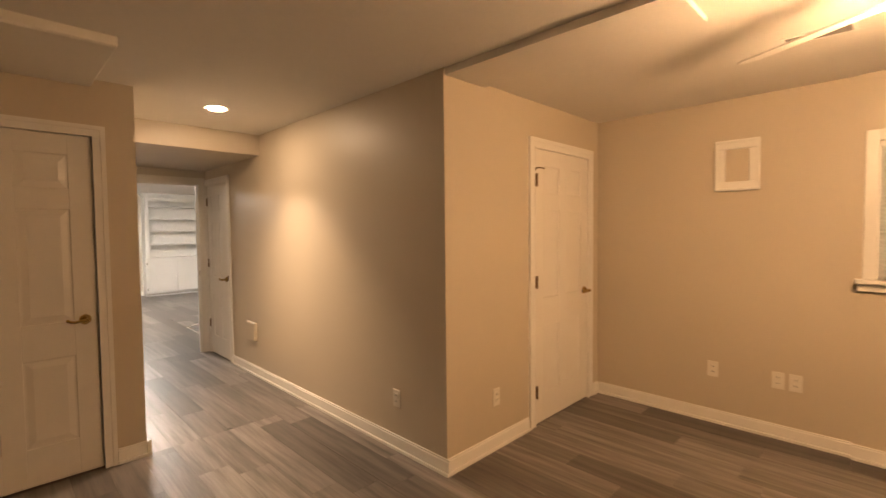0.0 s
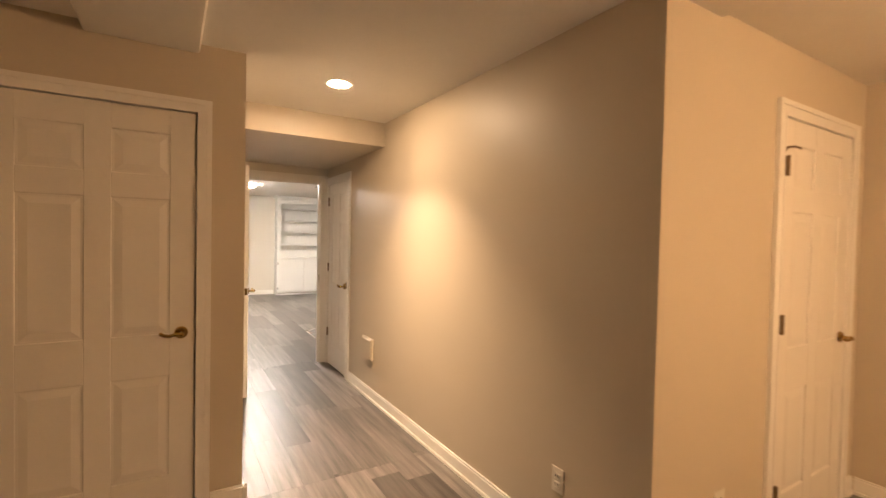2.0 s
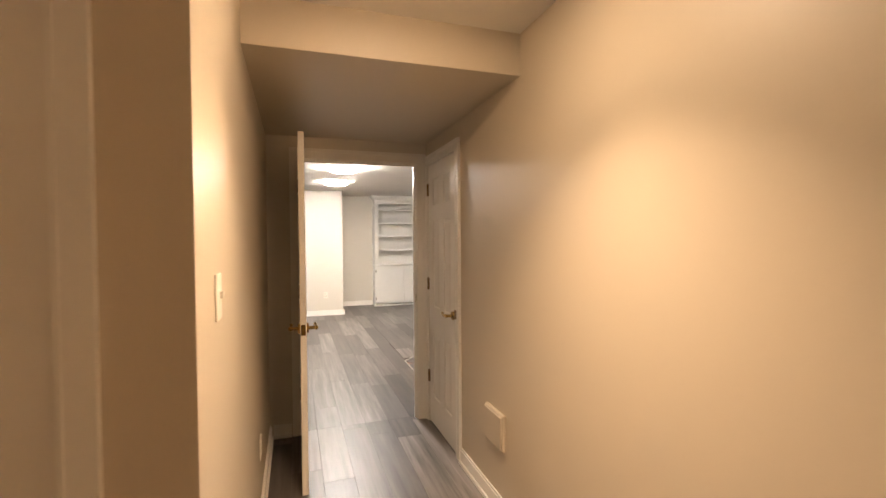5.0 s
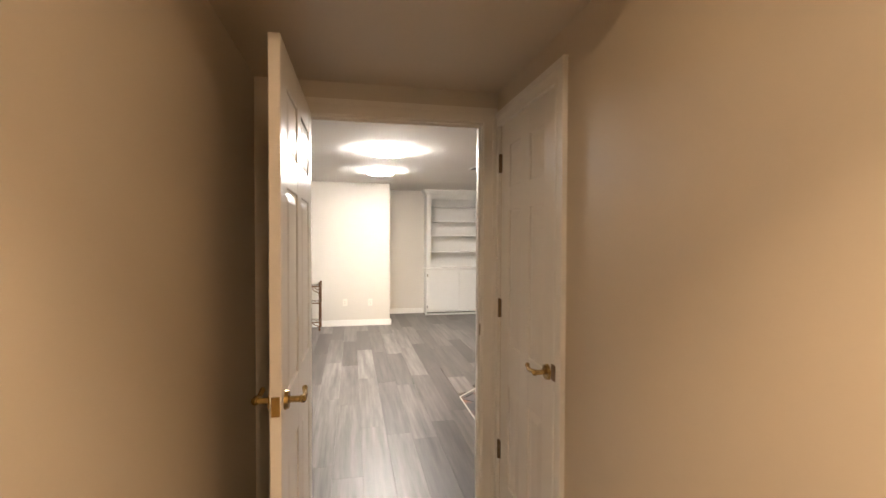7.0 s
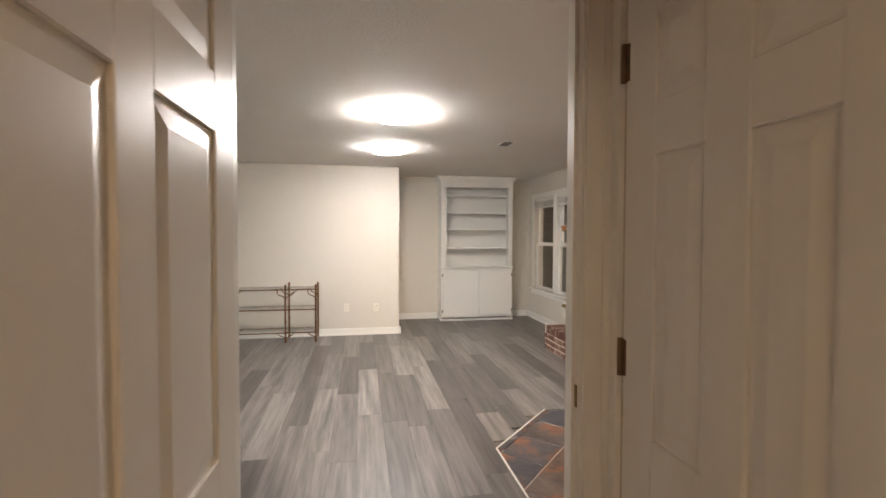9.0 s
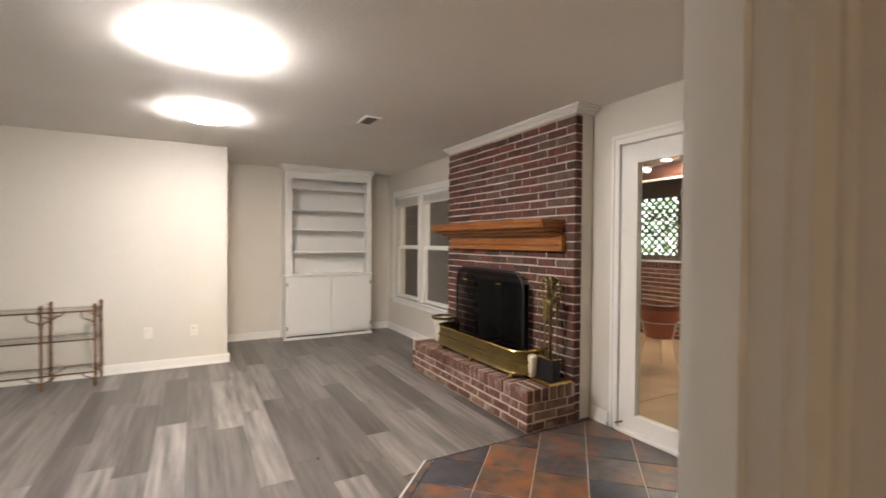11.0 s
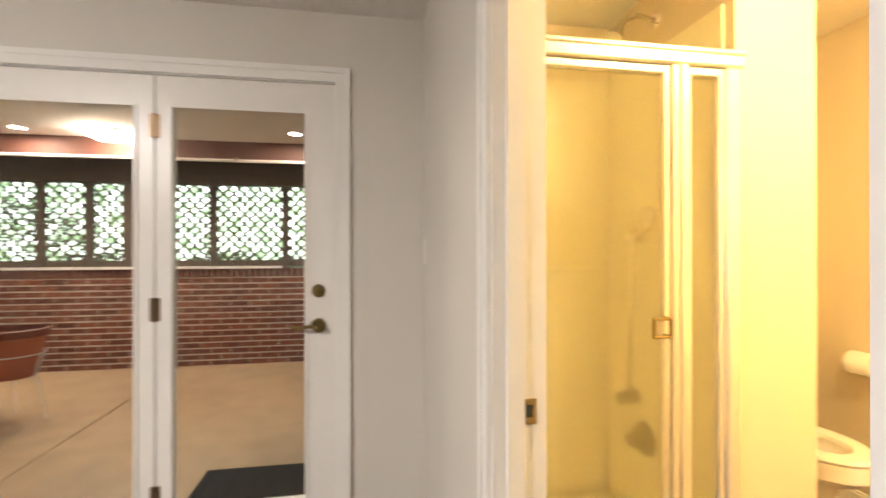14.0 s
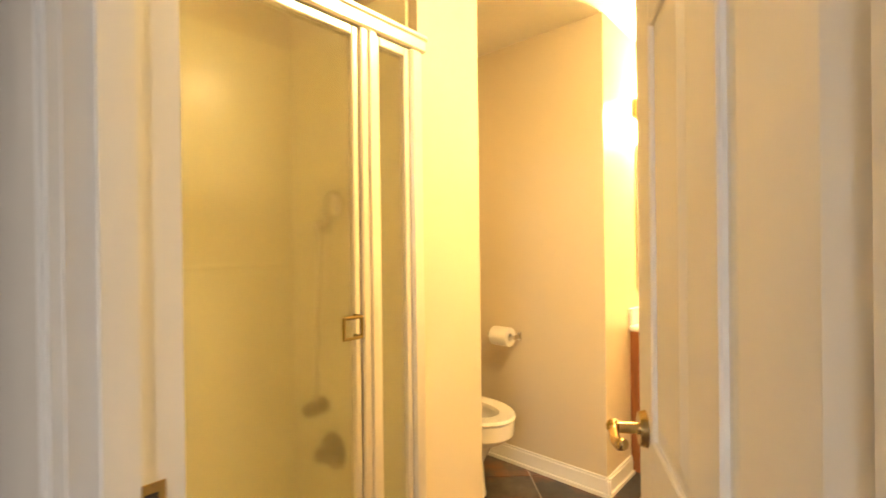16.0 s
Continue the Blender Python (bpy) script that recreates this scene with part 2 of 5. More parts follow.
def wall(name, axis, c0, c1, a0, a1, z0, z1, holes, material, label):
    """A wall between c0 and c1 across its thickness, a0 to a1 along it; holes are (a, b, bottom, top)."""
    bm = bmesh.new()

    def put(s, e, lo, hi):
        if e - s > 1e-4 and hi - lo > 1e-4:
            if axis == "x":
                box(bm, s, e, c0, c1, lo, hi)
            else:
                box(bm, c0, c1, s, e, lo, hi)
    at = a0
    for a, b, lo, hi in sorted(holes):
        put(at, a, z0, z1)
        put(a, b, z0, lo)
        put(a, b, hi, z1)
        at = b
    put(at, a1, z0, z1)
    return setting(name, bm, material, label, "wall")


# ---------------------------------------------------------------- setting: walls and ceilings
HC, FC, BC = 2.385, 2.365, 2.40          # ceilings of hall, family room and bathroom
wall("wall_hall_right", "y", 1.77, 1.89, 1.42, 5.505, 0, 2.6, [(4.81, 5.44, 0, 2.03)], M_HALL, "beige painted hallway wall with a closet door")
wall("wall_alcove_back", "x", 1.42, 1.54, 1.89, 3.68, 0, 2.6, [(2.68, 3.50, 0, 2.05)], M_HALL, "beige painted wall with a white panel door")
wall("wall_alcove_side", "y", 3.68, 3.80, -0.27, 1.54, 0, 2.6, [], M_HALL, "beige painted wall with an empty picture frame")
wall("wall_window_side", "y", 3.655, 3.80, -3.0, -0.27, 0, 2.6, [(-1.30, -0.36, 1.13, 1.96)], M_HALL, "beige painted wall with a window")
wall("wall_left_front", "x", 3.015, 3.135, -3.0, 0.58, 0, 2.6, [(-0.463, 0.367, 0, 2.05)], M_HALL, "beige painted wall with a white panel door")
wall("wall_hall_left", "y", 0.46, 0.58, 3.135, 5.505, 0, 2.6, [], M_HALL, "plain beige hallway wall")
wall("wall_room_back", "x", -3.12, -3.0, -3.0, 3.80, 0, 2.6, [], M_HALL, "plain beige wall")
wall("wall_room_left", "y", -3.12, -3.0, -3.12, 3.135, 0, 2.6, [], M_HALL, "plain beige wall")
wall("wall_divider", "x", 5.505, 5.56, -1.2, 1.90, 0, 2.6, [(0.80, 1.70, 0, 2.04)], M_FAMILY, "pale grey wall between hallway and family room")
wall("wall_bath_front", "x", 5.48, 5.592, 1.90, 4.12, 0, 2.6, [(2.05, 2.815, 0, 2.03)], M_FAMILY, "pale grey wall with the bathroom doorway")
wall("wall_family_right", "y", 4.0, 4.16, 5.592, 12.05, 0, 2.6, [(5.985, 7.575, 0, 2.06), (8.35, 9.20, 0.30, 0.98), (9.97, 11.66, 0.52, 2.02)], M_FAMILY, "pale grey outer wall with glazed doors and window")
wall("wall_family_back", "x", 11.93, 12.05, 1.65, 4.0, 0, 2.6, [], M_FAMILY, "pale grey wall behind the bookcase")
wall("wall_chase_front", "x", 10.84, 12.05, -1.2, 1.65, 0, 2.6, [], M_FAMILY, "pale grey projecting wall")
wall("wall_family_left", "y", -1.2, -1.05, 5.605, 10.84, 0, 2.6, [(7.2, 10.55, 0, 2.08)], M_FAMILY, "pale grey wall with a wide opening")
wall("wall_side_room", "y", -3.1, -3.0, 5.605, 12.05, 0, 2.6, [], M_FAMILY, "plain wall of the side room")
setting("wall_side_room_ends", boxes((-3.0, -1.2, 5.53, 5.605, 0, 2.6), (-3.0, -1.2, 11.0, 11.1, 0, 2.6)), M_FAMILY, "plain end walls of the side room", "wall")
wall("wall_bath_left", "y", 1.90, 2.0, 2.1, 5.48, 0, 2.6, [], M_BATH, "cream painted bathroom wall")
wall("wall_bath_back", "x", 2.1, 2.2, 2.0, 3.06, 0, 2.6, [], M_BATH, "cream painted bathroom wall")
wall("wall_vanity_side", "y", 3.06, 4.12, 2.1, 3.49, 0, 2.6, [], M_BATH, "cream painted wall with the paper holder")
wall("wall_shower_end", "y", 3.2, 4.0, 4.32, 4.64, 0, 2.6, [], M_BATH, "cream painted wall between shower and toilet")
wall("wall_bath_outer", "y", 4.0, 4.12, 3.49, 5.48, 0, 2.6, [], M_BATH, "cream painted outer bathroom wall")

# unseen box behind door_1, added to stop sky light leaking round its leaf
setting("light_block_door", boxes((-0.62, 0.46, 3.72, 3.80, 0, 2.6), (-0.70, -0.62, 3.135, 3.80, 0, 2.6), (-0.70, 0.46, 3.135, 3.80, 2.5, 2.6)), M_HALL, "unseen box added behind the closed door to keep sky light out", "wall")
setting("ceiling_hall", boxes((-3.0, 1.78, -3.0, 3.135, HC, HC + 0.08), (0.46, 1.89, 3.135, 3.93, HC, HC + 0.08)), M_CEIL, "flat off-white ceiling", "ceiling")
setting("ceiling_alcove_strip", boxes((1.78, 2.13, 0.17, 1.42, 2.345, 2.46)), M_CEIL, "shallow dropped strip of ceiling", "ceiling")
setting("ceiling_alcove", boxes((2.13, 3.72, 0.17, 1.42, 2.368, 2.46), (1.78, 3.72, -3.0, 0.17, 2.368, 2.46)), M_CEIL, "off-white alcove ceiling", "ceiling")
setting("ceiling_soffit", boxes((0.58, 1.77, 3.93, 5.505, 2.192, 2.46)), M_HALL, "boxed beige soffit over the hallway end", "soffit")
setting("ceiling_duct_box", boxes((-0.10, 0.365, 2.20, 3.015, 2.335, 2.40), bevel=0.008), M_CEIL, "shallow boxed duct under the ceiling", "soffit")
setting("ceiling_family", boxes((-1.05, 4.0, 5.56, 11.93, FC, FC + 0.08)), M_CEILF, "stippled off-white ceiling", "ceiling")
setting("ceiling_beam", boxes((-1.2, -0.88, 5.605, 10.84, 2.07, 2.38)), M_FAMILY, "pale grey boxed beam over the wide opening", "beam")
setting("ceiling_side_room", boxes((-3.0, -1.2, 5.605, 11.0, FC, FC + 0.08)), M_CEILF, "plain ceiling", "ceiling")
setting("ceiling_bath", boxes((2.0, 4.0, 2.2, 5.48, BC, BC + 0.08)), M_CEIL, "cream bathroom ceiling", "ceiling")

# sub-floor under planks and tiles
setting("subfloor", boxes((-3.1, 4.15, -3.1, 12.05, -0.15, -0.012)), M_GAP, "dark joints under the vinyl planks", "floor")
setting("tile_bed", boxes((1.985, 3.99, 5.605, 7.2, -0.012, -0.004), (2.0, 4.0, 2.2, 5.45, -0.012, -0.004), (2.06, 2.80, 5.45, 5.605, -0.012, -0.004), (2.6, 3.99, 7.2, 7.78, -0.012, -0.004)), M_GROUT, "grey grout between slate tiles", "floor")


# ---------------------------------------------------------------- trim
def trim_run(name, rows, label, category="baseboard"):
    """Baseboards: board, cap bead and shoe for each run (axis, fixed, a0, a1, side)."""
    bm = bmesh.new()
    for axis, f, a0, a1, s in rows:
        for d, lo, hi in ((0.013, 0.012, 0.083), (0.008, 0.083, 0.096), (0.024, 0.0, 0.018)):
            if axis == "x":
                box(bm, a0, a1, min(f, f + s * d), max(f, f + s * d), lo, hi)
            else:
                box(bm, min(f, f + s * d), max(f, f + s * d), a0, a1, lo, hi)
    return setting(name, bm, M_TRIM, label, category)


trim_run("baseboard_hall_right", [("y", 1.77, 1.396, 4.73, -1)], "white baseboard with shoe moulding")
trim_run("baseboard_alcove_back", [("x", 1.42, 1.77, 2.605, -1), ("x", 1.42, 3.575, 3.68, -1)], "white baseboard with shoe moulding")
trim_run("baseboard_alcove_side", [("y", 3.68, -0.27, 1.40, -1), ("y", 3.655, -3.0, -0.27, -1)], "white baseboard with shoe moulding")
trim_run("baseboard_left_front", [("x", 3.015, 0.425, 0.604, -1), ("x", 3.015, -3.0, -0.53, -1)], "white baseboard with shoe moulding")
trim_run("baseboard_hall_left", [("y", 0.58, 2.99, 5.505, 1), ("x", 5.505, 0.604, 0.73, -1)], "white baseboard with shoe moulding")
trim_run("baseboard_family_right", [("y", 4.0, 7.64, 7.80, -1), ("y", 4.0, 9.72, 11.91, -1), ("y", 4.0, 5.592, 5.90, -1)], "white baseboard with shoe moulding")
trim_run("baseboard_family_back", [("x", 11.93, 1.674, 2.38, -1), ("x", 11.93, 3.6, 3.976, -1)], "white baseboard with shoe moulding")
trim_run("baseboard_chase", [("x", 10.84, -1.05, 1.674, -1), ("y", 1.65, 10.816, 11.93, 1)], "white baseboard with shoe moulding")
trim_run("baseboard_divider", [("x", 5.592, 2.885, 3.976, 1), ("x", 5.56, -1.05, 0.725, 1)], "white baseboard with shoe moulding")
trim_run("baseboard_bath", [("x", 3.49, 3.036, 4.0, 1), ("y", 3.06, 3.17, 3.514, -1), ("y", 3.2, 4.30, 4.64, -1), ("y", 2.0, 2.2, 5.45, 1)], "white bathroom baseboard")


def casing(name, axis, face, side, a0, a1, top, width=0.068, label="white door casing"):
    """A moulded casing round an opening, on the wall's face, towards side."""
    bm = bmesh.new()
    for w0, w1, d in ((0.0, width, 0.013), (width - 0.022, width + 0.003, 0.019), (-0.002, 0.010, 0.016)):
        lo, hi = sorted((face, face + side * d))
        for s, e, z0, z1 in ((a0 - w1, a0 - w0, 0, top + w1), (a1 + w0, a1 + w1, 0, top + w1), (a0 - w0, a1 + w0, top + w0, top + w1)):
            if axis == "x":
                box(bm, s, e, lo, hi, z0, z1)
            else:
                box(bm, lo, hi, s, e, z0, z1)
    return setting(name, bm, M_TRIM, label, "trim")


casing("trim_door_left", "x", 3.015, -1, -0.455, 0.359, 2.042, 0.06)
casing("trim_door_alcove", "x", 1.42, -1, 2.688, 3.492, 2.042)
casing("trim_door_closet", "y", 1.77, -1, 4.80, 5.45, 2.01)
casing("trim_doorway_hall", "x", 5.505, -1, 0.808, 1.692, 2.036)
casing("trim_doorway_family", "x", 5.56, 1, 0.808, 1.682, 2.03)
casing("trim_doorway_bath", "x", 5.592, 1, 2.058, 2.807, 2.025)
casing("trim_glazed_door", "y", 4.0, -1, 6.0, 7.56, 2.045, 0.062)


def jamb(name, axis, c0, c1, a0, a1, top, t=0.018):
    bm = bmesh.new()
    for s, e, z0, z1 in ((a0, a0 + t, 0, top), (a1 - t, a1, 0, top), (a0, a1, top - t, top)):
        if axis == "x":
            box(bm, s, e, c0, c1, z0, z1)
        else:
            box(bm, c0, c1, s, e, z0, z1)
    m = (c0 + c1) / 2
    for s, e, z0, z1 in ((a0 + t, a0 + t + 0.011, 0, top - t), (a1 - t - 0.011, a1 - t, 0, top - t), (a0 + t, a1 - t, top - t - 0.011, top - t)):
        if axis == "x":
            box(bm, s, e, m - 0.008, m + 0.03, z0, z1)
        else:
            box(bm, m - 0.008, m + 0.03, s, e, z0, z1)
    return setting(name, bm, M_TRIM, "white door jamb with stop", "trim")


jamb("trim_jamb_hall", "x", 5.501, 5.564, 0.799, 1.701, 2.041)
jamb("trim_jamb_bath", "x", 5.476, 5.596, 2.049, 2.816, 2.031)
jamb("trim_jamb_left", "x", 3.03, 3.139, -0.464, 0.368, 2.051, 0.008)
jamb("trim_jamb_alcove", "x", 1.421, 1.544, 2.679, 3.501, 2.051, 0.008)
jamb("trim_jamb_closet", "y", 1.771, 1.894, 4.809, 5.441, 2.031, 0.008)


# ---------------------------------------------------------------- doors
def lever_set(parent, x, z, side, toward, material=None, label="polished brass lever handle"):
    """A rose and a curved lever on the face at y = side * 0.0175; the lever points along toward (+1 or -1)."""
    material = material or M_BRASS
    y = side * 0.0175
    bm = bmesh.new()
    cyl(bm, (x, y, z), (x, y + side * 0.012, z), 0.031, 0.027, 24)
    cyl(bm, (x, y + side * 0.012, z), (x, y + side * 0.052, z), 0.010, seg=12)
    pts = [(x, y + side * 0.052, z), (x + toward * 0.025, y + side * 0.055, z + 0.001), (x + toward * 0.052, y + side * 0.054, z - 0.005), (x + toward * 0.072, y + side * 0.051, z - 0.002), (x + toward * 0.086, y + side * 0.049, z + 0.006)]
    tube(bm, pts, 0.0085, 10)
    ball(bm, pts[0], 0.013)
    ball(bm, pts[-1], 0.0095)
    part("door_handle", bm, material, parent, label, True)


def six_panel(name, w, h, m, label, handle=True, hinges=(), latch=True, knob_sides=(-1, 1), hinge_side=-1, proud=0.0):
    """A moulded six-panel leaf, hinge edge at x = 0, faces at y = -/+ 0.0175."""
    d = thing(name, label, "door", m, kind="structure")
    st, ms = 0.115, 0.105
    rows = [(0.22, 0.50), (0.93, 0.66), (1.71, 0.20)]
    pw = (w - 2 * st - ms) / 2
    cols = [(st, st + pw), (st + pw + ms, w - st)]
    bm = bmesh.new()
    box(bm, 0.004, w - 0.004, -0.0095, 0.0095, 0.004, h - 0.004)
    k = h / 2.03
    rows = [(z * k, e * k) for z, e in rows]
    for x0, x1 in ((0, st), (w - st, w), (st + pw, st + pw + ms)):
        box(bm, x0, x1, -0.0175, 0.0175, 0, h, bevel=0.003)
    zs = [0] + [v for z, e in rows for v in (z, z + e)] + [h]
    for i in range(0, len(zs), 2):
        for x0, x1 in cols:
            box(bm, x0 - 0.003, x1 + 0.003, -0.0172, 0.0172, zs[i], zs[i + 1], bevel=0.003)
    part("leaf", bm, M_DOOR, d)
    for z, e in rows:
        for x0, x1 in cols:
            for s in (-1, 1):
                bm = bmesh.new()
                i, j = 0.010, 0.042
                lo = [bm.verts.new((x, s * 0.0096, q)) for x, q in ((x0 + i, z + i), (x1 - i, z + i), (x1 - i, z + e - i), (x0 + i, z + e - i))]
                hi = [bm.verts.new((x, s * 0.0165, q)) for x, q in ((x0 + j, z + j), (x1 - j, z + j), (x1 - j, z + e - j), (x0 + j, z + e - j))]
                bm.faces.new(hi)
                bm.faces.new(lo[::-1])
                for a in range(4):
                    bm.faces.new((lo[a], lo[(a + 1) % 4], hi[(a + 1) % 4], hi[a]))
                part("panel", bm, M_DOOR, d)
    if handle:
        for s in knob_sides:
            lever_set(d, w - 0.062, 0.93 * k, s, -1)
    if latch:
        part("latch_plate", boxes((w - 0.001, w + 0.002, -0.0125, 0.0125, 0.90 * k, 0.96 * k)), M_BRASS, d)
    for z in hinges:
        lo, hi = sorted((hinge_side * 0.013, hinge_side * (0.0215 + proud)))
        bm = boxes((-0.010, 0.007 if proud else 0.014, lo, hi, z - 0.045, z + 0.045))
        cyl(bm, (-0.002, hinge_side * (0.024 + proud), z - 0.047), (-0.002, hinge_side * (0.024 + proud), z + 0.047), 0.007, seg=10)
        part("hinge", bm, M_HINGE, d, "dark bronze hinge")
    return d


# closed door on the wall beside the hallway mouth: hinges out of sight, knob by the corner
six_panel("door_1", 0.80, 2.03, pose(-0.446, 3.045, 0.008), "closed white six-panel door with a brass lever", knob_sides=(-1,))
# closed alcove door, hinged on its left
six_panel("door_2", 0.80, 2.03, pose(2.690, 1.436, 0.008, 0, 0, 0), "closed white six-panel door in the alcove", knob_sides=(-1,), hinges=(0.25, 1.06, 1.80), hinge_side=-1, proud=0.018)
# narrow closet door, hinged at the far end
six_panel("door_3", 0.63, 2.00, pose(1.786, 5.440, 0.008, 0, 0, -90), "narrow white six-panel closet door, closed", knob_sides=(-1,), hinges=(0.355, 1.08, 1.81))
# hallway-end door, standing open against the hallway
six_panel("door_4", 0.845, 2.025, pose(0.820, 5.49, 0.010, 0, 0, -91), "white six-panel door standing open into the hallway", hinges=(0.30, 1.05, 1.82))
# bathroom door, standing open inwards
six_panel("door_5", 0.745, 2.015, pose(2.075, 5.485, 0.010, 0, 0, -62), "white six-panel bathroom door standing open inwards")
closet_strike = thing("strike_plate", "dark bronze strike plate on the closet door casing", "strike plate", pose(1.7545, 4.792, 0.945))
part("plate", boxes((-0.004, 0.0, -0.016, 0.014, -0.03, 0.03), bevel=0.001), M_HINGE, closet_strike)



# ---------------------------------------------------------------- lamps of the place
def flush_light(x, y, watts_per_area):
    t = thing("ceiling_light", "round flush ceiling light, switched on, over the family room", "ceiling light", pose(x, y, FC), group="family room ceiling lights")
    part("base_ring", lathe(bmesh.new(), [(0.15, 0.0), (0.15, -0.022), (0.14, -0.022), (0.14, 0.0)], seg=40), M_TRIM, t, "", True)
    part("diffuser", lathe(bmesh.new(), [(0.178, -0.012), (0.178, -0.034), (0.162, -0.048), (0.10, -0.058), (0.02, -0.062)], seg=40), glowing("lit_diffuser", (1.0, 0.935, 0.885), watts_per_area), t, "glowing white diffuser", True)
    return t


flush_light(1.39, 8.03, 285)
flush_light(1.41, 9.48, 160)

can = thing("recessed_light", "round recessed ceiling light, switched on, in the hallway", "recessed light", pose(1.137, 3.185, HC))
part("trim_ring", lathe(bmesh.new(), [(0.063, -0.001), (0.088, -0.003), (0.082, -0.007), (0.061, -0.004)], seg=32, hollow=True), M_TRIM, can, "", True)
part("lens", lathe(bmesh.new(), [(0.060, -0.0015), (0.058, -0.008), (0.04, -0.014), (0.01, -0.017)], seg=32), glowing("lit_lens", (1.0, 0.735, 0.495), 335), can, "glowing lens")


# ---------------------------------------------------------------- fireplace
def brick_mesh(l, d, h, material, b=0.004):
    """A brick lying along y, its front face at x = 0, worn at the edges."""
    bm = box(bmesh.new(), 0, d, 0, l, 0, h)
    es = [e for e in bm.edges if all(v.co.x < 0.001 for v in e.verts)]
    bmesh.ops.bevel(bm, geom=es, offset=b, segments=1, affect="EDGES")
    return mesh_of("brick", bm, material)


def upright_mesh(w, d, h, material, b=0.004):
    bm = box(bmesh.new(), 0, d, 0, w, 0, h)
    bmesh.ops.bevel(bm, geom=[e for e in bm.edges if any(v.co.z > h - 0.001 for v in e.verts)], offset=b, segments=1, affect="EDGES")
    return mesh_of("brick", bm, material)


FX, FY0, FY1 = 3.827, 7.82, 9.735      # chimney breast: face and sides
OPEN = (8.35, 9.20, 0.30, 0.98)
fireplace = thing("fireplace", "dark red brick chimney breast with pale mortar", "fireplace", kind="structure")
part("mortar", boxes((FX, 3.89, FY0 + 0.006, OPEN[0], 0.0, 2.322), (3.89, 4.0, FY0 + 0.06, OPEN[0], 0.0, 2.322), (FX, 4.0, OPEN[1], FY1, 0.0, 2.322), (FX, 4.0, OPEN[0], OPEN[1], OPEN[3], 2.322), (FX, 4.0, OPEN[0], OPEN[1], 0.0, OPEN[2])), M_MORTAR, fireplace, "pale mortar joints")
part("firebox", boxes((4.0, 4.45, 8.31, 8.35, 0.26, 1.02), (4.0, 4.45, 9.20, 9.24, 0.26, 1.02), (4.41, 4.45, 8.31, 9.24, 0.26, 1.02), (4.0, 4.45, 8.31, 9.24, 0.26, 0.30), (4.0, 4.45, 8.31, 9.24, 0.98, 1.02)), M_SOOT, fireplace, "soot-black firebox")
CH, JT, BL = 0.0677, 0.012, 0.2125
brng = random.Random(3)
brick_cache = {}


def brick_at(parent, x, y, z, l, material, turn=0, d=0.05):
    key = (round(l, 3), material.name, d)
    if key not in brick_cache:
        brick_cache[key] = brick_mesh(l, d, CH - JT, material)
    ob = new("brick", brick_cache[key])
    ob.parent = parent
    ob.matrix_basis = pose(x, y + brng.uniform(-0.002, 0.002), z + brng.uniform(-0.0018, 0.0018), brng.uniform(-0.9, 0.9), 0, turn + brng.uniform(-0.4, 0.4))
    return ob


courses = 34
for c in range(courses):
    z = c * CH + 0.004
    if z + CH > 2.335:
        break
    y = FY0 + (0.0 if c % 2 else -0.106)
    while y < FY1 - 0.02:
        a, b = max(y, FY0 + 0.002), min(y + BL - JT, FY1)
        y += BL
        if b - a < 0.03 or z < 0.27:
            continue
        spans = [(a, b)]
        if z + CH > OPEN[2] and z < OPEN[3]:
            spans = [s for s in ((a, min(b, OPEN[0])), (max(a, OPEN[1]), b)) if s[1] - s[0] > 0.025]
        for s, e in spans:
            brick_at(fireplace, FX - 0.009 + brng.uniform(-0.0015, 0.0015), s, z, e - s, M_BRICK)
    # flank towards the glazed doors
    for s, e in ((3.832, 3.888),):
        brick_at(fireplace, e, FY0 - 0.004, z, e - s, M_BRICK, 90)

bm = bmesh.new()
for d, lo, hi in ((0.068, 2.351, 2.3645), (0.052, 2.337, 2.351), (0.03, 2.324, 2.337), (0.017, 2.312, 2.324)):
    box(bm, FX - d * 1.1, 4.0, FY0 - d * 1.3, FY1 + d * 0.3, lo, hi, bevel=0.004)
setting("trim_crown", bm, M_TRIM, "white crown moulding over the brick chimney breast", "trim")

setting("wall_return", boxes((3.89, 4.0, FY0 - 0.001, FY0 + 0.06, 0.0, 2.37)), M_FAMILY, "pale grey wall return beside the brick", "wall")
hearth = thing("hearth", "raised brick hearth with a rowlock top", "hearth", kind="structure")
HX0, HX1, HY0, HY1, HZ = 3.362, 3.82, 7.800, 9.680, 0.300
part("mortar", boxes((HX0 + 0.004, HX1, HY0 + 0.004, HY1 - 0.004, 0.0, HZ - 0.004)), M_HMORTAR, hearth, "pale mortar joints")
for c in range(3):
    z = 0.004 + c * CH
    y = HY0 + (0.0 if c % 2 else -0.106)
    while y < HY1 - 0.02:
        a, b = max(y, HY0), min(y + BL - JT, HY1)
        y += BL
        if b - a > 0.03:
            brick_at(hearth, HX0, a, z, b - a, M_HBRICK)
    x = HX0 + (0.06 if c % 2 else 0.166)
    prev = HX0 + 0.055
    for e in (x, x + BL, x + 2 * BL):
        e = min(e, HX1)
        if e - prev > 0.035:
            brick_at(hearth, e, HY0, z, e - prev, M_HBRICK, 90)
        prev = e + JT
cap = upright_mesh(CH - JT, 0.205, 0.092, M_HBRICK, 0.006)
cap2 = upright_mesh(CH - JT, HX1 - HX0 - 0.222, 0.092, M_HBRICK, 0.006)
n_cap = int((HY1 - 8.01) / CH)
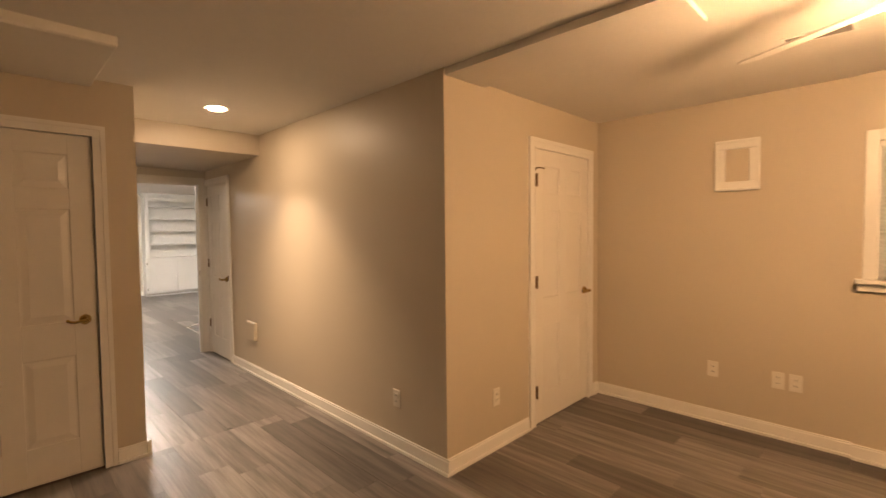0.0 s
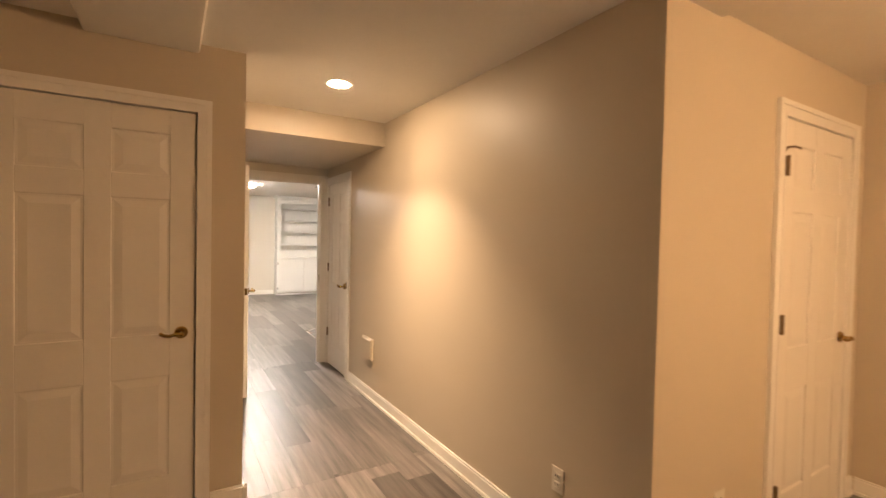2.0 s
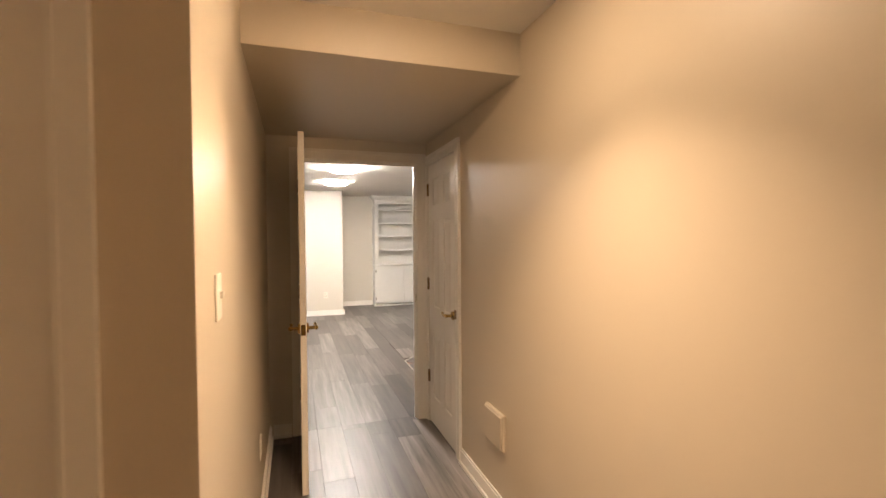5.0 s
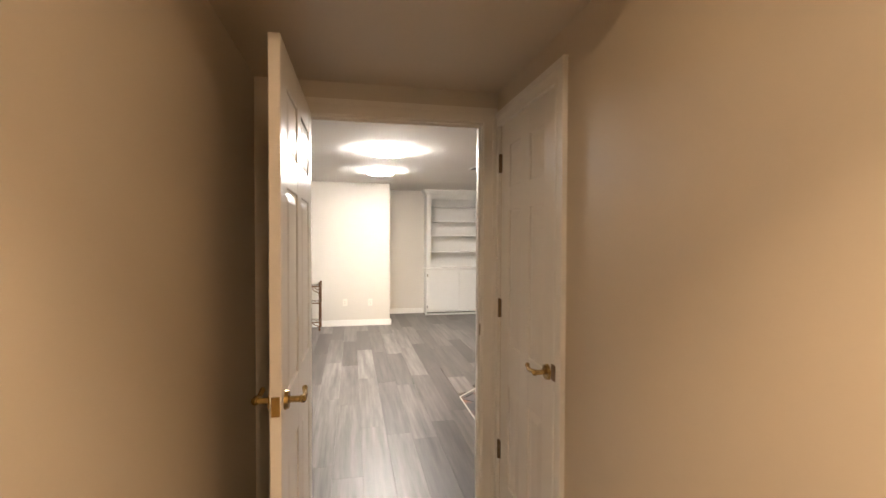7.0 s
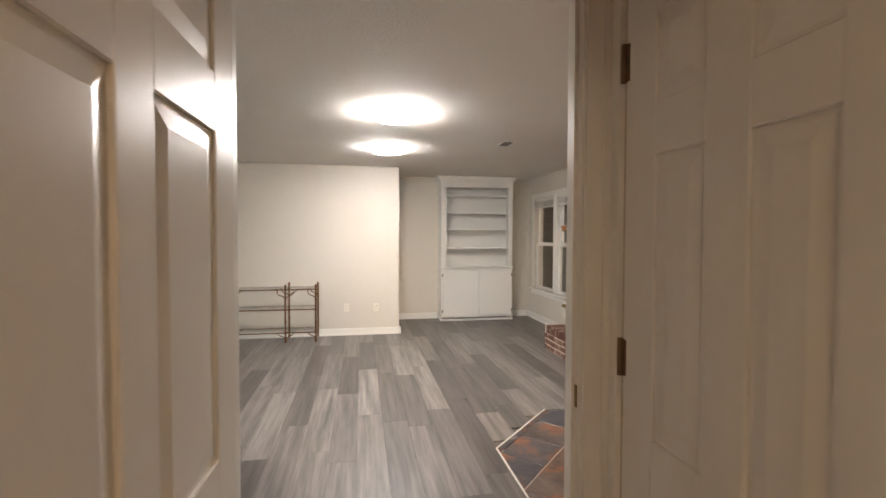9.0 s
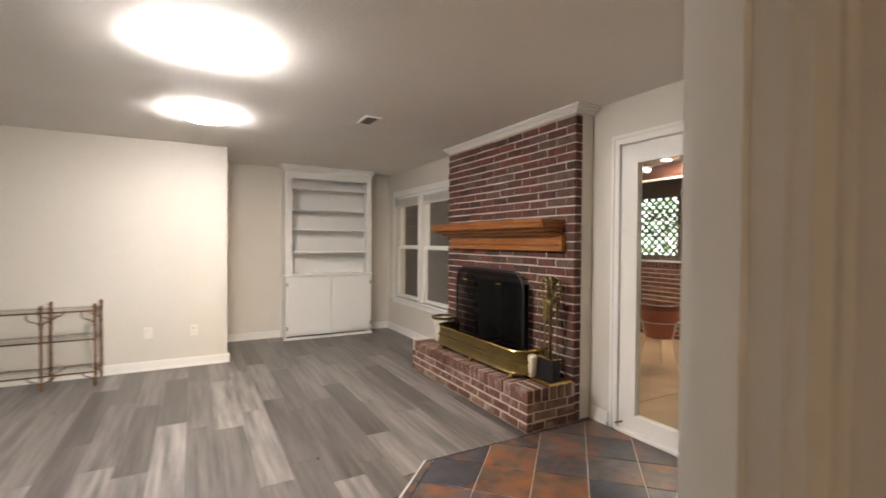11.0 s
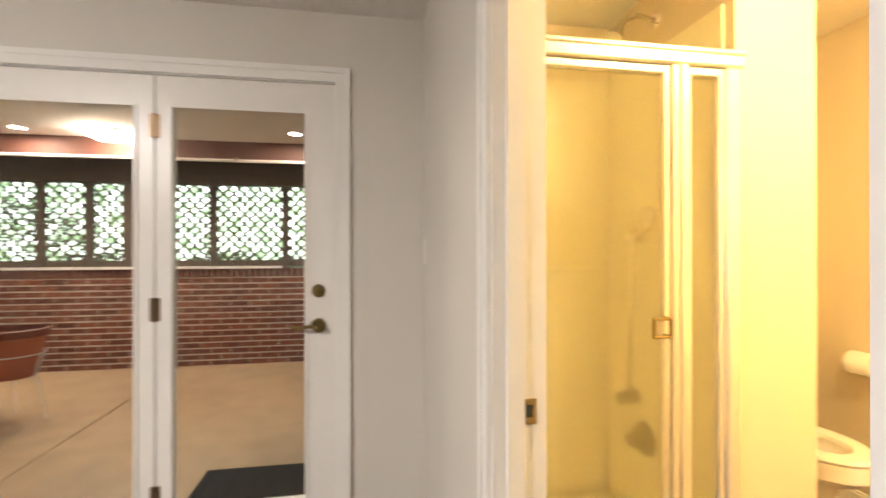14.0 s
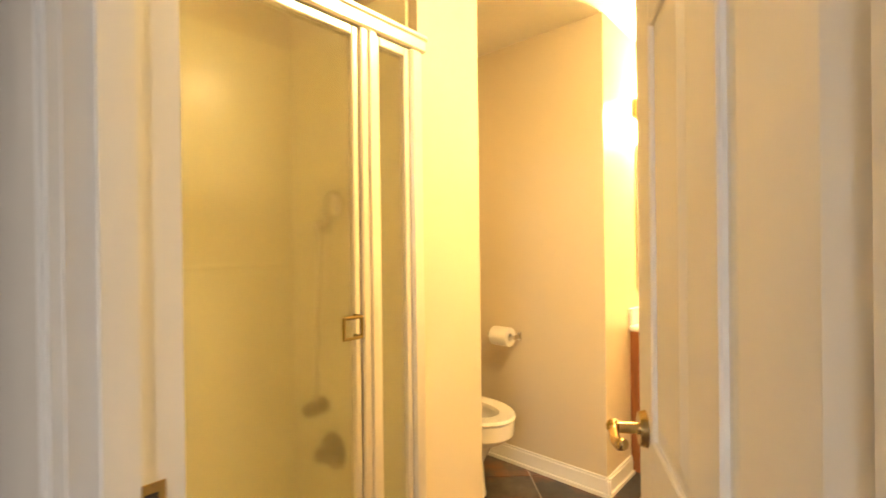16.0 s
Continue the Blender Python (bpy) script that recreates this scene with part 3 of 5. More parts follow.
for i in range(n_cap):
    for me, x in ((cap, HX0 - 0.006), (cap2, HX0 + 0.212)):
        ob = new("brick", me)
        ob.parent = hearth
        ob.matrix_basis = pose(x + brng.uniform(-0.003, 0.003), 8.012 + i * CH, HZ - 0.092 + brng.uniform(-0.002, 0.002), 0, 0, brng.uniform(-0.6, 0.6))
end_cap = upright_mesh(CH - JT, 0.205, 0.092, M_HBRICK, 0.006)
for i in range(6):
    ob = new("brick", end_cap)
    ob.parent = hearth
    ob.matrix_basis = pose(HX0 + 0.052 + i * (CH + 0.006), HY0 - 0.006 + brng.uniform(-0.003, 0.003), HZ - 0.092, 0, 0, 90 + brng.uniform(-0.6, 0.6))

mantel = thing("mantel_shelf", "golden oak mantel shelf on the brick chimney breast", "mantel", kind="structure")
part("shelf", boxes((3.581, 3.818, 7.920, 9.720, 1.491, 1.523), bevel=0.006), M_OAK, mantel)
part("shelf_apron", boxes((3.586, 3.818, 7.925, 9.715, 1.456, 1.490), bevel=0.007), M_OAK, mantel)
part("cove_moulding", boxes((3.640, 3.818, 7.935, 9.690, 1.430, 1.456), (3.700, 3.818, 7.945, 9.660, 1.402, 1.430), bevel=0.007), M_OAK, mantel)
part("back_board", boxes((3.772, 3.818, 7.905, 9.620, 1.272, 1.402), bevel=0.005), M_OAK, mantel)
part("bead", boxes((3.757, 3.772, 7.935, 9.590, 1.315, 1.336), bevel=0.006), M_OAK, mantel)


# fire screen: a rounded black frame with mesh, brass clips and feet
def arch(y0, y1, z0, z1, r, n=8):
    pts = [(y1, z0)]
    pts += [(y1 - r + r * math.cos(a), z1 - r + r * math.sin(a)) for a in [math.pi / 2 * i / n for i in range(n + 1)]]
    pts += [(y0 + r + r * math.cos(a), z1 - r + r * math.sin(a)) for a in [math.pi / 2 + math.pi / 2 * i / n for i in range(n + 1)]]
    return pts + [(y0, z0)]


m, n, l, b = nodes_of("black_wire_mesh")
n.remove(b)
tr, df, mx = n.new("ShaderNodeBsdfTransparent"), n.new("ShaderNodeBsdfPrincipled"), n.new("ShaderNodeMixShader")
df.inputs["Base Color"].default_value, df.inputs["Roughness"].default_value = (0.012, 0.012, 0.013, 1), 0.4
mx.inputs[0].default_value = 0.77
l.new(tr.outputs[0], mx.inputs[1])
l.new(df.outputs[0], mx.inputs[2])
l.new(mx.outputs[0], n["Material Output"].inputs[0])
M_MESH = m
screen = thing("fire_screen", "black wire-mesh fire screen with a rounded top", "fire screen", pose(3.715, 0, 0.30))
outline = arch(8.28, 9.36, 0.03, 0.79, 0.15)
part("frame", tube(bmesh.new(), [(0, y, z) for y, z in outline] + [(0, outline[0][0], outline[0][1])], 0.011), M_BLACK, screen, "", True)
bm = bmesh.new()
bm.faces.new([bm.verts.new((0.0, y, z)) for y, z in arch(8.285, 9.355, 0.03, 0.785, 0.145)])
bmesh.ops.solidify(bm, geom=bm.faces[:], thickness=0.003)
part("mesh_panel", bm, M_MESH, screen, "black wire mesh")
for y in (8.62, 9.18):
    part("clip", boxes((-0.016, -0.008, y - 0.035, y + 0.035, 0.66, 0.68), bevel=0.002), M_BRASS, screen, "small brass clip")
for y in (8.36, 9.28):
    part("foot", boxes((-0.07, 0.07, y - 0.012, y + 0.012, 0.0, 0.022), (-0.012, 0.012, y - 0.012, y + 0.012, 0.02, 0.05), bevel=0.003), M_BLACK, screen)

for y in (8.47, 9.115):
    andiron = thing("andiron", "brass andiron standing behind the fire screen", "andiron", pose(3.80, y, 0.30), group="andirons in the fireplace")
    prof = [(0.035, 0.0), (0.03, 0.02), (0.012, 0.05), (0.02, 0.16), (0.01, 0.20), (0.022, 0.24), (0.01, 0.27), (0.024, 0.30), (0.018, 0.335), (0.004, 0.35)]
    part("post", lathe(bmesh.new(), prof, seg=16), M_BRASS, andiron, "", True)
    part("log_bar", boxes((0.0, 0.42, -0.012, 0.012, 0.04, 0.065)), M_BLACK, andiron)
poker = thing("log_poker", "slim brass poker with a hooked arm behind the fire screen", "poker", pose(3.775, 8.40, 0.30))
part("rod", tube(bmesh.new(), [(0.0, -0.03, 0.0), (0.0, 0.0, 0.36), (0.005, 0.03, 0.66)], 0.007), M_BRASS, poker, "", True)
part("hook", tube(bmesh.new(), [(0.005, 0.028, 0.65), (0.005, 0.07, 0.635), (0.005, 0.11, 0.615), (0.005, 0.125, 0.60)], 0.005), M_BRASS, poker, "", True)
part("knob", ball(bmesh.new(), (0.005, 0.031, 0.675), 0.016), M_BRASS, poker)
part("collar", ball(bmesh.new(), (0.0, 0.0, 0.36), 0.013), M_BRASS, poker)

# brass fender round the fire
fender = thing("fireplace_fender", "aged brass fireplace fender on the brick hearth", "fender", pose(0, 0, 0.30))
plan = [(3.735, 9.335)]
plan += [(3.565 - 0.115 * math.sin(a), 9.22 + 0.115 * math.cos(a)) for a in [math.pi / 2 * i / 8 for i in range(9)]]
plan += [(3.555 - 0.115 * math.cos(a), 8.125 - 0.115 * math.sin(a)) for a in [math.pi / 2 * i / 8 for i in range(9)]]
plan += [(3.735, 8.01)]


def ribbon(path, profile):
    """Sweeps (outward, height) pairs along a plan path; outward is to its right-hand side."""
    bm = bmesh.new()
    rows = []
    for i, (x, y) in enumerate(path):
        a, b = path[max(0, i - 1)], path[min(len(path) - 1, i + 1)]
        d = Vector((b[0] - a[0], b[1] - a[1])).normalized()
        o = Vector((d.y, -d.x))
        rows.append([bm.verts.new((x + o.x * q, y + o.y * q, z)) for q, z in profile])
    for p, q in zip(rows, rows[1:]):
        for i in range(len(profile)):
            j = (i + 1) % len(profile)
            bm.faces.new((p[i], p[j], q[j], q[i]))
    bm.faces.new(rows[0])
    bm.faces.new(rows[-1][::-1])
    return bm


part("band", ribbon(plan, [(0.0, 0.05), (0.012, 0.055), (0.008, 0.075), (0.002, 0.12), (0.0, 0.21), (-0.006, 0.21), (-0.006, 0.05)]), M_BRASSOLD, fender, "", True)
part("lower_rail", ribbon(plan, [(0.012, 0.036), (0.02, 0.046), (0.014, 0.058), (-0.008, 0.058), (-0.008, 0.036)]), M_BRASSOLD, fender, "", True)
part("middle_rib", ribbon(plan, [(0.004, 0.118), (0.014, 0.126), (0.012, 0.138), (0.003, 0.145)]), M_BRASSOLD, fender, "", True)
part("top_rail", ribbon(plan, [(0.004, 0.205), (0.012, 0.213), (0.006, 0.224), (-0.010, 0.224), (-0.014, 0.213), (-0.006, 0.205)]), M_BRASS, fender, "", True)
for x, y in ((3.45, 9.18), (3.44, 8.67), (3.46, 8.12), (3.70, 8.01), (3.70, 9.335)):
    part("foot", lathe(bmesh.new(), [(0.014, 0.0), (0.022, 0.01), (0.020, 0.024), (0.012, 0.038)], (x, y, 0), 14), M_BRASS, fender, "", True)

# ash bucket
bucket = thing("ash_bucket", "white painted metal bucket with a brass rim", "bucket", pose(3.655, 9.535, 0.30))
part("body", lathe(bmesh.new(), [(0.085, 0.0), (0.09, 0.005), (0.118, 0.235), (0.113, 0.235), (0.086, 0.008), (0.01, 0.006)], seg=28), plain("chipped_white_enamel", (0.62, 0.58, 0.50), 0.45, vary=0.35, grain=9, patch=12), bucket, "chipped white enamel body", True)
part("rim", lathe(bmesh.new(), [(0.113, 0.225), (0.126, 0.230), (0.130, 0.245), (0.122, 0.254), (0.112, 0.245)], seg=28, hollow=True), M_BRASSOLD, bucket, "brass rim", True)
part("handle", tube(bmesh.new(), [(0.0, 0.125 * math.cos(a), 0.24 + 0.03 * math.sin(a)) for a in [math.pi * i / 8 for i in range(9)]], 0.004), M_BRASSOLD, bucket)
for y in (0.124, -0.124):
    part("ear", ball(bmesh.new(), (0, y, 0.225), 0.014), M_BRASSOLD, bucket)

# fire tools
tools = thing("fire_tool_set", "brass fireplace tool set on a stand", "fire tools", pose(3.655, 7.93, 0.30))
part("base", boxes((-0.09, 0.12, -0.126, 0.126, 0.0, 0.014), (-0.075, 0.105, -0.10, 0.10, 0.014, 0.022), bevel=0.004), M_BRASSOLD, tools)
part("stand_post", lathe(bmesh.new(), [(0.02, 0.02), (0.012, 0.05), (0.009, 0.30), (0.014, 0.34), (0.009, 0.40), (0.009, 0.66), (0.018, 0.69), (0.010, 0.72), (0.016, 0.76), (0.004, 0.785)], (0.04, 0.0, 0.0), 14), M_BRASSOLD, tools, "", True)
part("hook_arm", tube(bmesh.new(), [(0.04 + 0.05 * math.cos(a), 0.07 * math.sin(a), 0.60) for a in [math.pi * i / 6 for i in range(13)]], 0.005), M_BRASSOLD, tools)
for x, y in ((0.002, 0.030), (-0.002, -0.028), (0.070, 0.032), (0.074, -0.030)):
    h = part("tool_handle", lathe(bmesh.new(), [(0.006, 0.46), (0.012, 0.49), (0.007, 0.52), (0.016, 0.555), (0.010, 0.575), (0.004, 0.59)], (x, y, 0), 12), M_BRASSOLD, tools, "turned brass handle", True)
    bm = bmesh.new()
    for q in range(18):
        a = 2 * math.pi * q / 18
        ball(bm, (x, y + 0.030 * math.sin(a), 0.680 - 0.094 * math.cos(a)), 0.0145 if q % 2 else 0.011, seg=8)
    part("grip_loop", bm, M_BRASSOLD, h, "beaded brass loop grip", True)
    part("shaft", cyl(bmesh.new(), (x, y, 0.12), (x, y, 0.48), 0.005, seg=8), M_BRASSOLD, h)
part("strap", boxes((-0.028, -0.022, -0.028, 0.020, 0.46, 0.60), (-0.026, -0.022, -0.014, 0.006, 0.19, 0.46), bevel=0.001), M_BRASSOLD, tools, "flat brass shovel handle plate")
part("poker_rod", tube(bmesh.new(), [(-0.02, 0.052, 0.10), (-0.02, 0.062, 0.55), (-0.02, 0.075, 0.60), (-0.02, 0.098, 0.605)], 0.0045), M_BRASSOLD, tools, "slim hooked rod")
bm = box(bmesh.new(), -0.03, 0.03, -0.045, 0.045, 0.0, 0.17, bevel=0.010)
bm.transform(Matrix.Translation((-0.085, 0.095, 0.024)) @ Matrix.Rotation(radians(9), 4, "X"))
part("brush", bm, plain("cream_bristle", (0.70, 0.63, 0.47), 0.9, vary=0.2, grain=150, bump=0.8), tools, "cream bristle brush head")
bm = boxes((-0.058, -0.050, -0.135, 0.042, 0.03, 0.185), (-0.05, 0.012, -0.135, -0.127, 0.03, 0.185), (-0.05, 0.012, 0.034, 0.042, 0.03, 0.185), (-0.05, 0.012, -0.127, 0.034, 0.03, 0.036), bevel=0.002)
part("shovel_pan", bm, M_BLACK, tools, "black iron shovel pan")
part("pan_rim", boxes((-0.064, 0.018, -0.141, -0.127, 0.1855, 0.196), (-0.064, 0.018, 0.034, 0.048, 0.1855, 0.196), (-0.064, -0.048, -0.127, 0.034, 0.1855, 0.196), bevel=0.002), M_BRASS, tools, "brass pan rim")
part("base_edge", boxes((-0.104, 0.124, -0.14, -0.128, 0.0, 0.02), (-0.104, 0.124, 0.128, 0.14, 0.0, 0.02), (-0.104, -0.092, -0.128, 0.128, 0.0, 0.02), bevel=0.003), M_BRASS, tools, "raised brass edge")


# ---------------------------------------------------------------- glazed double door
def glazed_leaf(name, y0, y1, g0, g1, label, handle):
    d = thing(name, label, "door", kind="structure")
    bm = boxes((4.003, 4.045, y0, g0, 0.025, 2.035), (4.003, 4.045, g1, y1, 0.025, 2.035), (4.003, 4.045, g0, g1, 0.025, 0.142), (4.003, 4.045, g0, g1, 1.897, 2.035))
    part("leaf", bm, M_DOOR, d)
    bead = bmesh.new()
    for r in ((g0 - 0.014, g0, 0.128, 1.911), (g1, g1 + 0.014, 0.128, 1.911), (g0, g1, 0.128, 0.142), (g0, g1, 1.897, 1.911)):
        box(bead, 3.996, 4.003, r[0], r[1], r[2], r[3])
    part("glazing_bead", bead, M_DOOR, d)
    p = part("pane", boxes((4.020, 4.026, g0 - 0.004, g1 + 0.004, 0.138, 1.901)), M_GLASS, d, "clear glass pane")
    p.visible_shadow = False
    if handle:
        y = 6.077
        bm = cyl(bmesh.new(), (4.003, y, 1.09), (3.992, y, 1.09), 0.031, 0.028, 24)
        box(bm, 3.978, 3.993, y - 0.006, y + 0.006, 1.072, 1.108, bevel=0.003)
        part("deadbolt", bm, M_BRASSOLD, d, "brass deadbolt thumb turn", True)
        bm = cyl(bmesh.new(), (4.003, y, 0.932), (3.990, y, 0.932), 0.034, 0.03, 24)
        cyl(bm, (3.99, y, 0.932), (3.955, y, 0.932), 0.011, seg=12)
        tube(bm, [(3.955, y, 0.932), (3.95, y + 0.04, 0.935), (3.952, y + 0.08, 0.928), (3.958, y + 0.112, 0.936)], 0.008, 10)
        ball(bm, (3.953, y, 0.932), 0.014)
        part("door_handle", bm, M_BRASSOLD, d, "aged brass lever handle", True)
    return d


leaf_a = glazed_leaf("door_6", 6.766, 7.556, 6.845, 7.415, "fixed white door leaf with one tall glass pane", False)
leaf_b = glazed_leaf("door_7", 6.004, 6.758, 6.138, 6.692, "white glazed door leaf with brass lever and deadbolt", True)
for z in (0.205, 1.02, 1.815):
    bm = boxes((3.998, 4.004, 6.742, 6.782, z - 0.05, z + 0.05))
    cyl(bm, (3.994, 6.762, z - 0.052), (3.994, 6.762, z + 0.052), 0.008, seg=10)
    part("hinge", bm, M_HINGE, leaf_b, "dark bronze hinge")
part("door_stop", tube(bmesh.new(), [(4.0, 7.52, 0.07), (3.95, 7.53, 0.065), (3.935, 7.53, 0.068)], 0.006), M_BRASSOLD, leaf_a, "small brass door stop")
setting("trim_threshold", boxes((3.97, 4.17, 5.99, 7.57, 0.0, 0.024), bevel=0.004), M_TRIM, "white door threshold", "trim")
setting("trim_glazed_frame", boxes((3.998, 4.15, 5.985, 6.002, 0.024, 2.06), (3.998, 4.15, 7.558, 7.575, 0.024, 2.06), (3.998, 4.15, 6.002, 7.558, 2.039, 2.06)), M_TRIM, "white frame of the glazed doors", "trim")

# ---------------------------------------------------------------- family room window
win = thing("window_1", "white double-hung twin window with raised blinds", "window", kind="structure")
WY0, WYM, WY1 = 9.985, 10.815, 11.645
bm = bmesh.new()
for r in ((WY0 - 0.075, WY0, 0.52, 2.085), (WY1, WY1 + 0.075, 0.52, 2.085), (WY0, WY1, 2.005, 2.085)):
    box(bm, 3.983, 4.0, *r, bevel=0.003)
part("window_frame", bm, M_TRIM, win)
part("mullion", boxes((3.985, 4.10, WYM - 0.045, WYM + 0.045, 0.52, 2.005), bevel=0.003), M_TRIM, win)
part("window_sill", boxes((3.955, 4.06, WY0 - 0.10, WY1 + 0.10, 0.497, 0.520), (3.985, 4.0, WY0 - 0.08, WY1 + 0.08, 0.425, 0.497), bevel=0.004), M_TRIM, win)
for a, b in ((WY0, WYM - 0.045), (WYM + 0.045, WY1)):
    for z0, z1, x in ((0.522, 1.27, 4.035), (1.245, 2.003, 4.070)):
        s = 0.045
        sash = part("sash", boxes((x, x + 0.032, a, a + s, z0, z1), (x, x + 0.032, b - s, b, z0, z1), (x, x + 0.032, a + s, b - s, z0, z0 + s), (x, x + 0.032, a + s, b - s, z1 - 0.032, z1)), M_TRIM, win)
        p = part("pane", boxes((x + 0.012, x + 0.017, a + s - 0.003, b - s + 0.003, z0 + s - 0.003, z1 - 0.029)), M_GLASS, sash, "clear glass pane")
        p.visible_shadow = False
    blind = thing("window_blind", "white slatted blind, pulled up, under the window head", "blind", group="raised blinds of the window")
    part("head_rail", boxes((4.003, 4.032, a + 0.005, b - 0.005, 1.965, 2.002), bevel=0.003), M_IVORY, blind)
    for i in range(9):
        part("slat", boxes((4.004, 4.031, a + 0.008, b - 0.008, 1.870 + i * 0.0105, 1.8735 + i * 0.0105)), M_IVORY, blind)
    part("bottom_rail", boxes((4.005, 4.030, a + 0.008, b - 0.008, 1.848, 1.866), bevel=0.003), M_IVORY, blind)

# ---------------------------------------------------------------- bookcase
case = thing("bookcase", "built-in white bookcase with empty shelves over a cupboard", "bookcase", pose(0, 11.645, 0))
X0, X1, OX0, OX1, D = 2.40, 3.61, 2.49, 3.535, 0.283
part("face_frame", boxes((X0, OX0, 0.0, 0.022, 0.885, 2.30), (OX1, X1, 0.0, 0.022, 0.885, 2.30), (OX0, OX1, 0.0, 0.022, 2.19, 2.30)), M_IVORY, case)
part("side", boxes((X0, X0 + 0.02, 0.022, D, 0.0, 2.322)), M_IVORY, case)
part("side", boxes((X1 - 0.02, X1, 0.022, D, 0.0, 2.322)), M_IVORY, case)
part("back_panel", boxes((X0 + 0.02, X1 - 0.02, D - 0.015, D - 0.003, 0.1, 2.30)), M_IVORY, case)
part("top_panel", boxes((X0 + 0.02, X1 - 0.02, 0.022, D - 0.015, 2.27, 2.295)), M_IVORY, case)
for i, z in enumerate((2.069, 1.780, 1.507, 1.196)):
    part("shelf", boxes((X0 + 0.021, X1 - 0.021, 0.012, D - 0.016, z - 0.020, z), bevel=0.002), M_IVORY, case)
bm = bmesh.new()
for d, lo, hi in ((0.012, 2.28, 2.30), (0.03, 2.30, 2.325), (0.048, 2.325, 2.348), (0.058, 2.348, 2.363)):
    box(bm, X0 - d, X1 + d, -d, D, lo, hi, bevel=0.003)
part("cornice", bm, M_IVORY, case)
part("ledge", boxes((X0 - 0.022, X1 + 0.012, -0.034, D - 0.016, 0.858, 0.884), bevel=0.005), M_IVORY, case)
part("cupboard_body", boxes((X0 + 0.001, X1 - 0.001, -0.005, 0.02, 0.05, 0.857), (X0 - 0.02, X1 + 0.01, -0.022, 0.02, 0.0, 0.028)), M_IVORY, case)
for a, b, hx in ((X0 + 0.03, 3.022, X0 + 0.018), (3.028, X1 - 0.03, X1 - 0.018)):
    dr = part("cupboard_door", boxes((a, b, -0.024, -0.006, 0.075, 0.835), bevel=0.003), M_IVORY, case)
    for z in (0.16, 0.75):
        part("hinge", boxes((hx - 0.012, hx + 0.012, -0.0265, -0.0245, z - 0.026, z + 0.026)), plain("worn_hinge_metal", (0.40, 0.37, 0.33), 0.4, 0.9), dr, "worn metal hinge")

# ---------------------------------------------------------------- metal rack with glass shelves
rack = thing("etagere", "low antique-bronze metal rack with glass shelves, empty", "shelf rack", pose(-0.216, 10.69, 0))
RX = (-0.745, -0.348, 0.367, 0.747)
RY = (-0.195, 0.128)
for x in RX:
    for y in RY:
        bm = cyl(bmesh.new(), (x, y, 0.0), (x, y, 0.735), 0.0115, seg=10)
        for z in (0.03, 0.125, 0.27, 0.425, 0.56, 0.69, 0.73):
            cyl(bm, (x, y, z - 0.008), (x, y, z + 0.008), 0.016, seg=10)
        ball(bm, (x, y, 0.745), 0.014, seg=8)
        part("post", bm, M_BRONZE, rack, "", True)
for z in (0.13, 0.43, 0.69):
    for y in RY:
        part("rail", cyl(bmesh.new(), (RX[0], y, z), (RX[-1], y, z), 0.008, seg=8), M_BRONZE, rack)
    for x in (RX[0], RX[-1]):
        part("end_rail", cyl(bmesh.new(), (x, RY[0], z), (x, RY[1], z), 0.008, seg=8), M_BRONZE, rack)
    part("glass_shelf", boxes((RX[0] + 0.004, RX[-1] - 0.004, RY[0] + 0.004, RY[1] - 0.004, z + 0.008, z + 0.014)), glass("shelf_glass", 0.0, (0.98, 0.99, 0.985)), rack, "clear glass shelf")


def scroll(x, y, s, z0, drop):
    return tube(bmesh.new(), [(x, y, z0 - drop), (x + s * 0.03, y, z0 - drop + 0.035), (x + s * 0.075, y, z0 - drop + 0.05), (x + s * 0.10, y, z0 - drop + 0.075), (x + s * 0.10, y, z0)], 0.006, 8)


for y in RY:
    for x, ss in ((RX[0], (1,)), (RX[1], (-1, 1)), (RX[2], (-1, 1)), (RX[3], (-1,))):
        for s in ss:
            part("scroll_bracket", scroll(x, y, s, 0.69, 0.12), M_BRONZE, rack)
            part("scroll_bracket", scroll(x, y, s, 0.13, 0.085), M_BRONZE, rack)


# ---------------------------------------------------------------- plates, vents, small fittings
def plate(name, label, category, m, kind, group=""):
    """A wall plate facing local -y: kind 'outlet' or 'switch'."""
    t = thing(name, label, category, m, group)
    part("cover_plate", boxes((-0.036, 0.036, -0.006, 0.0, -0.058, 0.058), bevel=0.0025), M_PLATE, t)
    if kind == "outlet":
        for z in (-0.02, 0.02):
            s = part("socket", boxes((-0.017, 0.017, -0.009, -0.005, z - 0.014, z + 0.014), bevel=0.003), M_PLATE, t)
            for x in (-0.007, 0.007):
                part("slot", boxes((x - 0.0015, x + 0.0015, -0.0095, -0.0085, z - 0.004, z + 0.007)), M_DARK, s)
    elif kind == "switch":
        part("toggle", boxes((-0.005, 0.005, -0.016, -0.005, -0.004, 0.014), bevel=0.002), M_PLATE, t)
        part("bezel", boxes((-0.009, 0.009, -0.0075, -0.0055, -0.018, 0.018), bevel=0.001), M_PLATE, t)
    return t


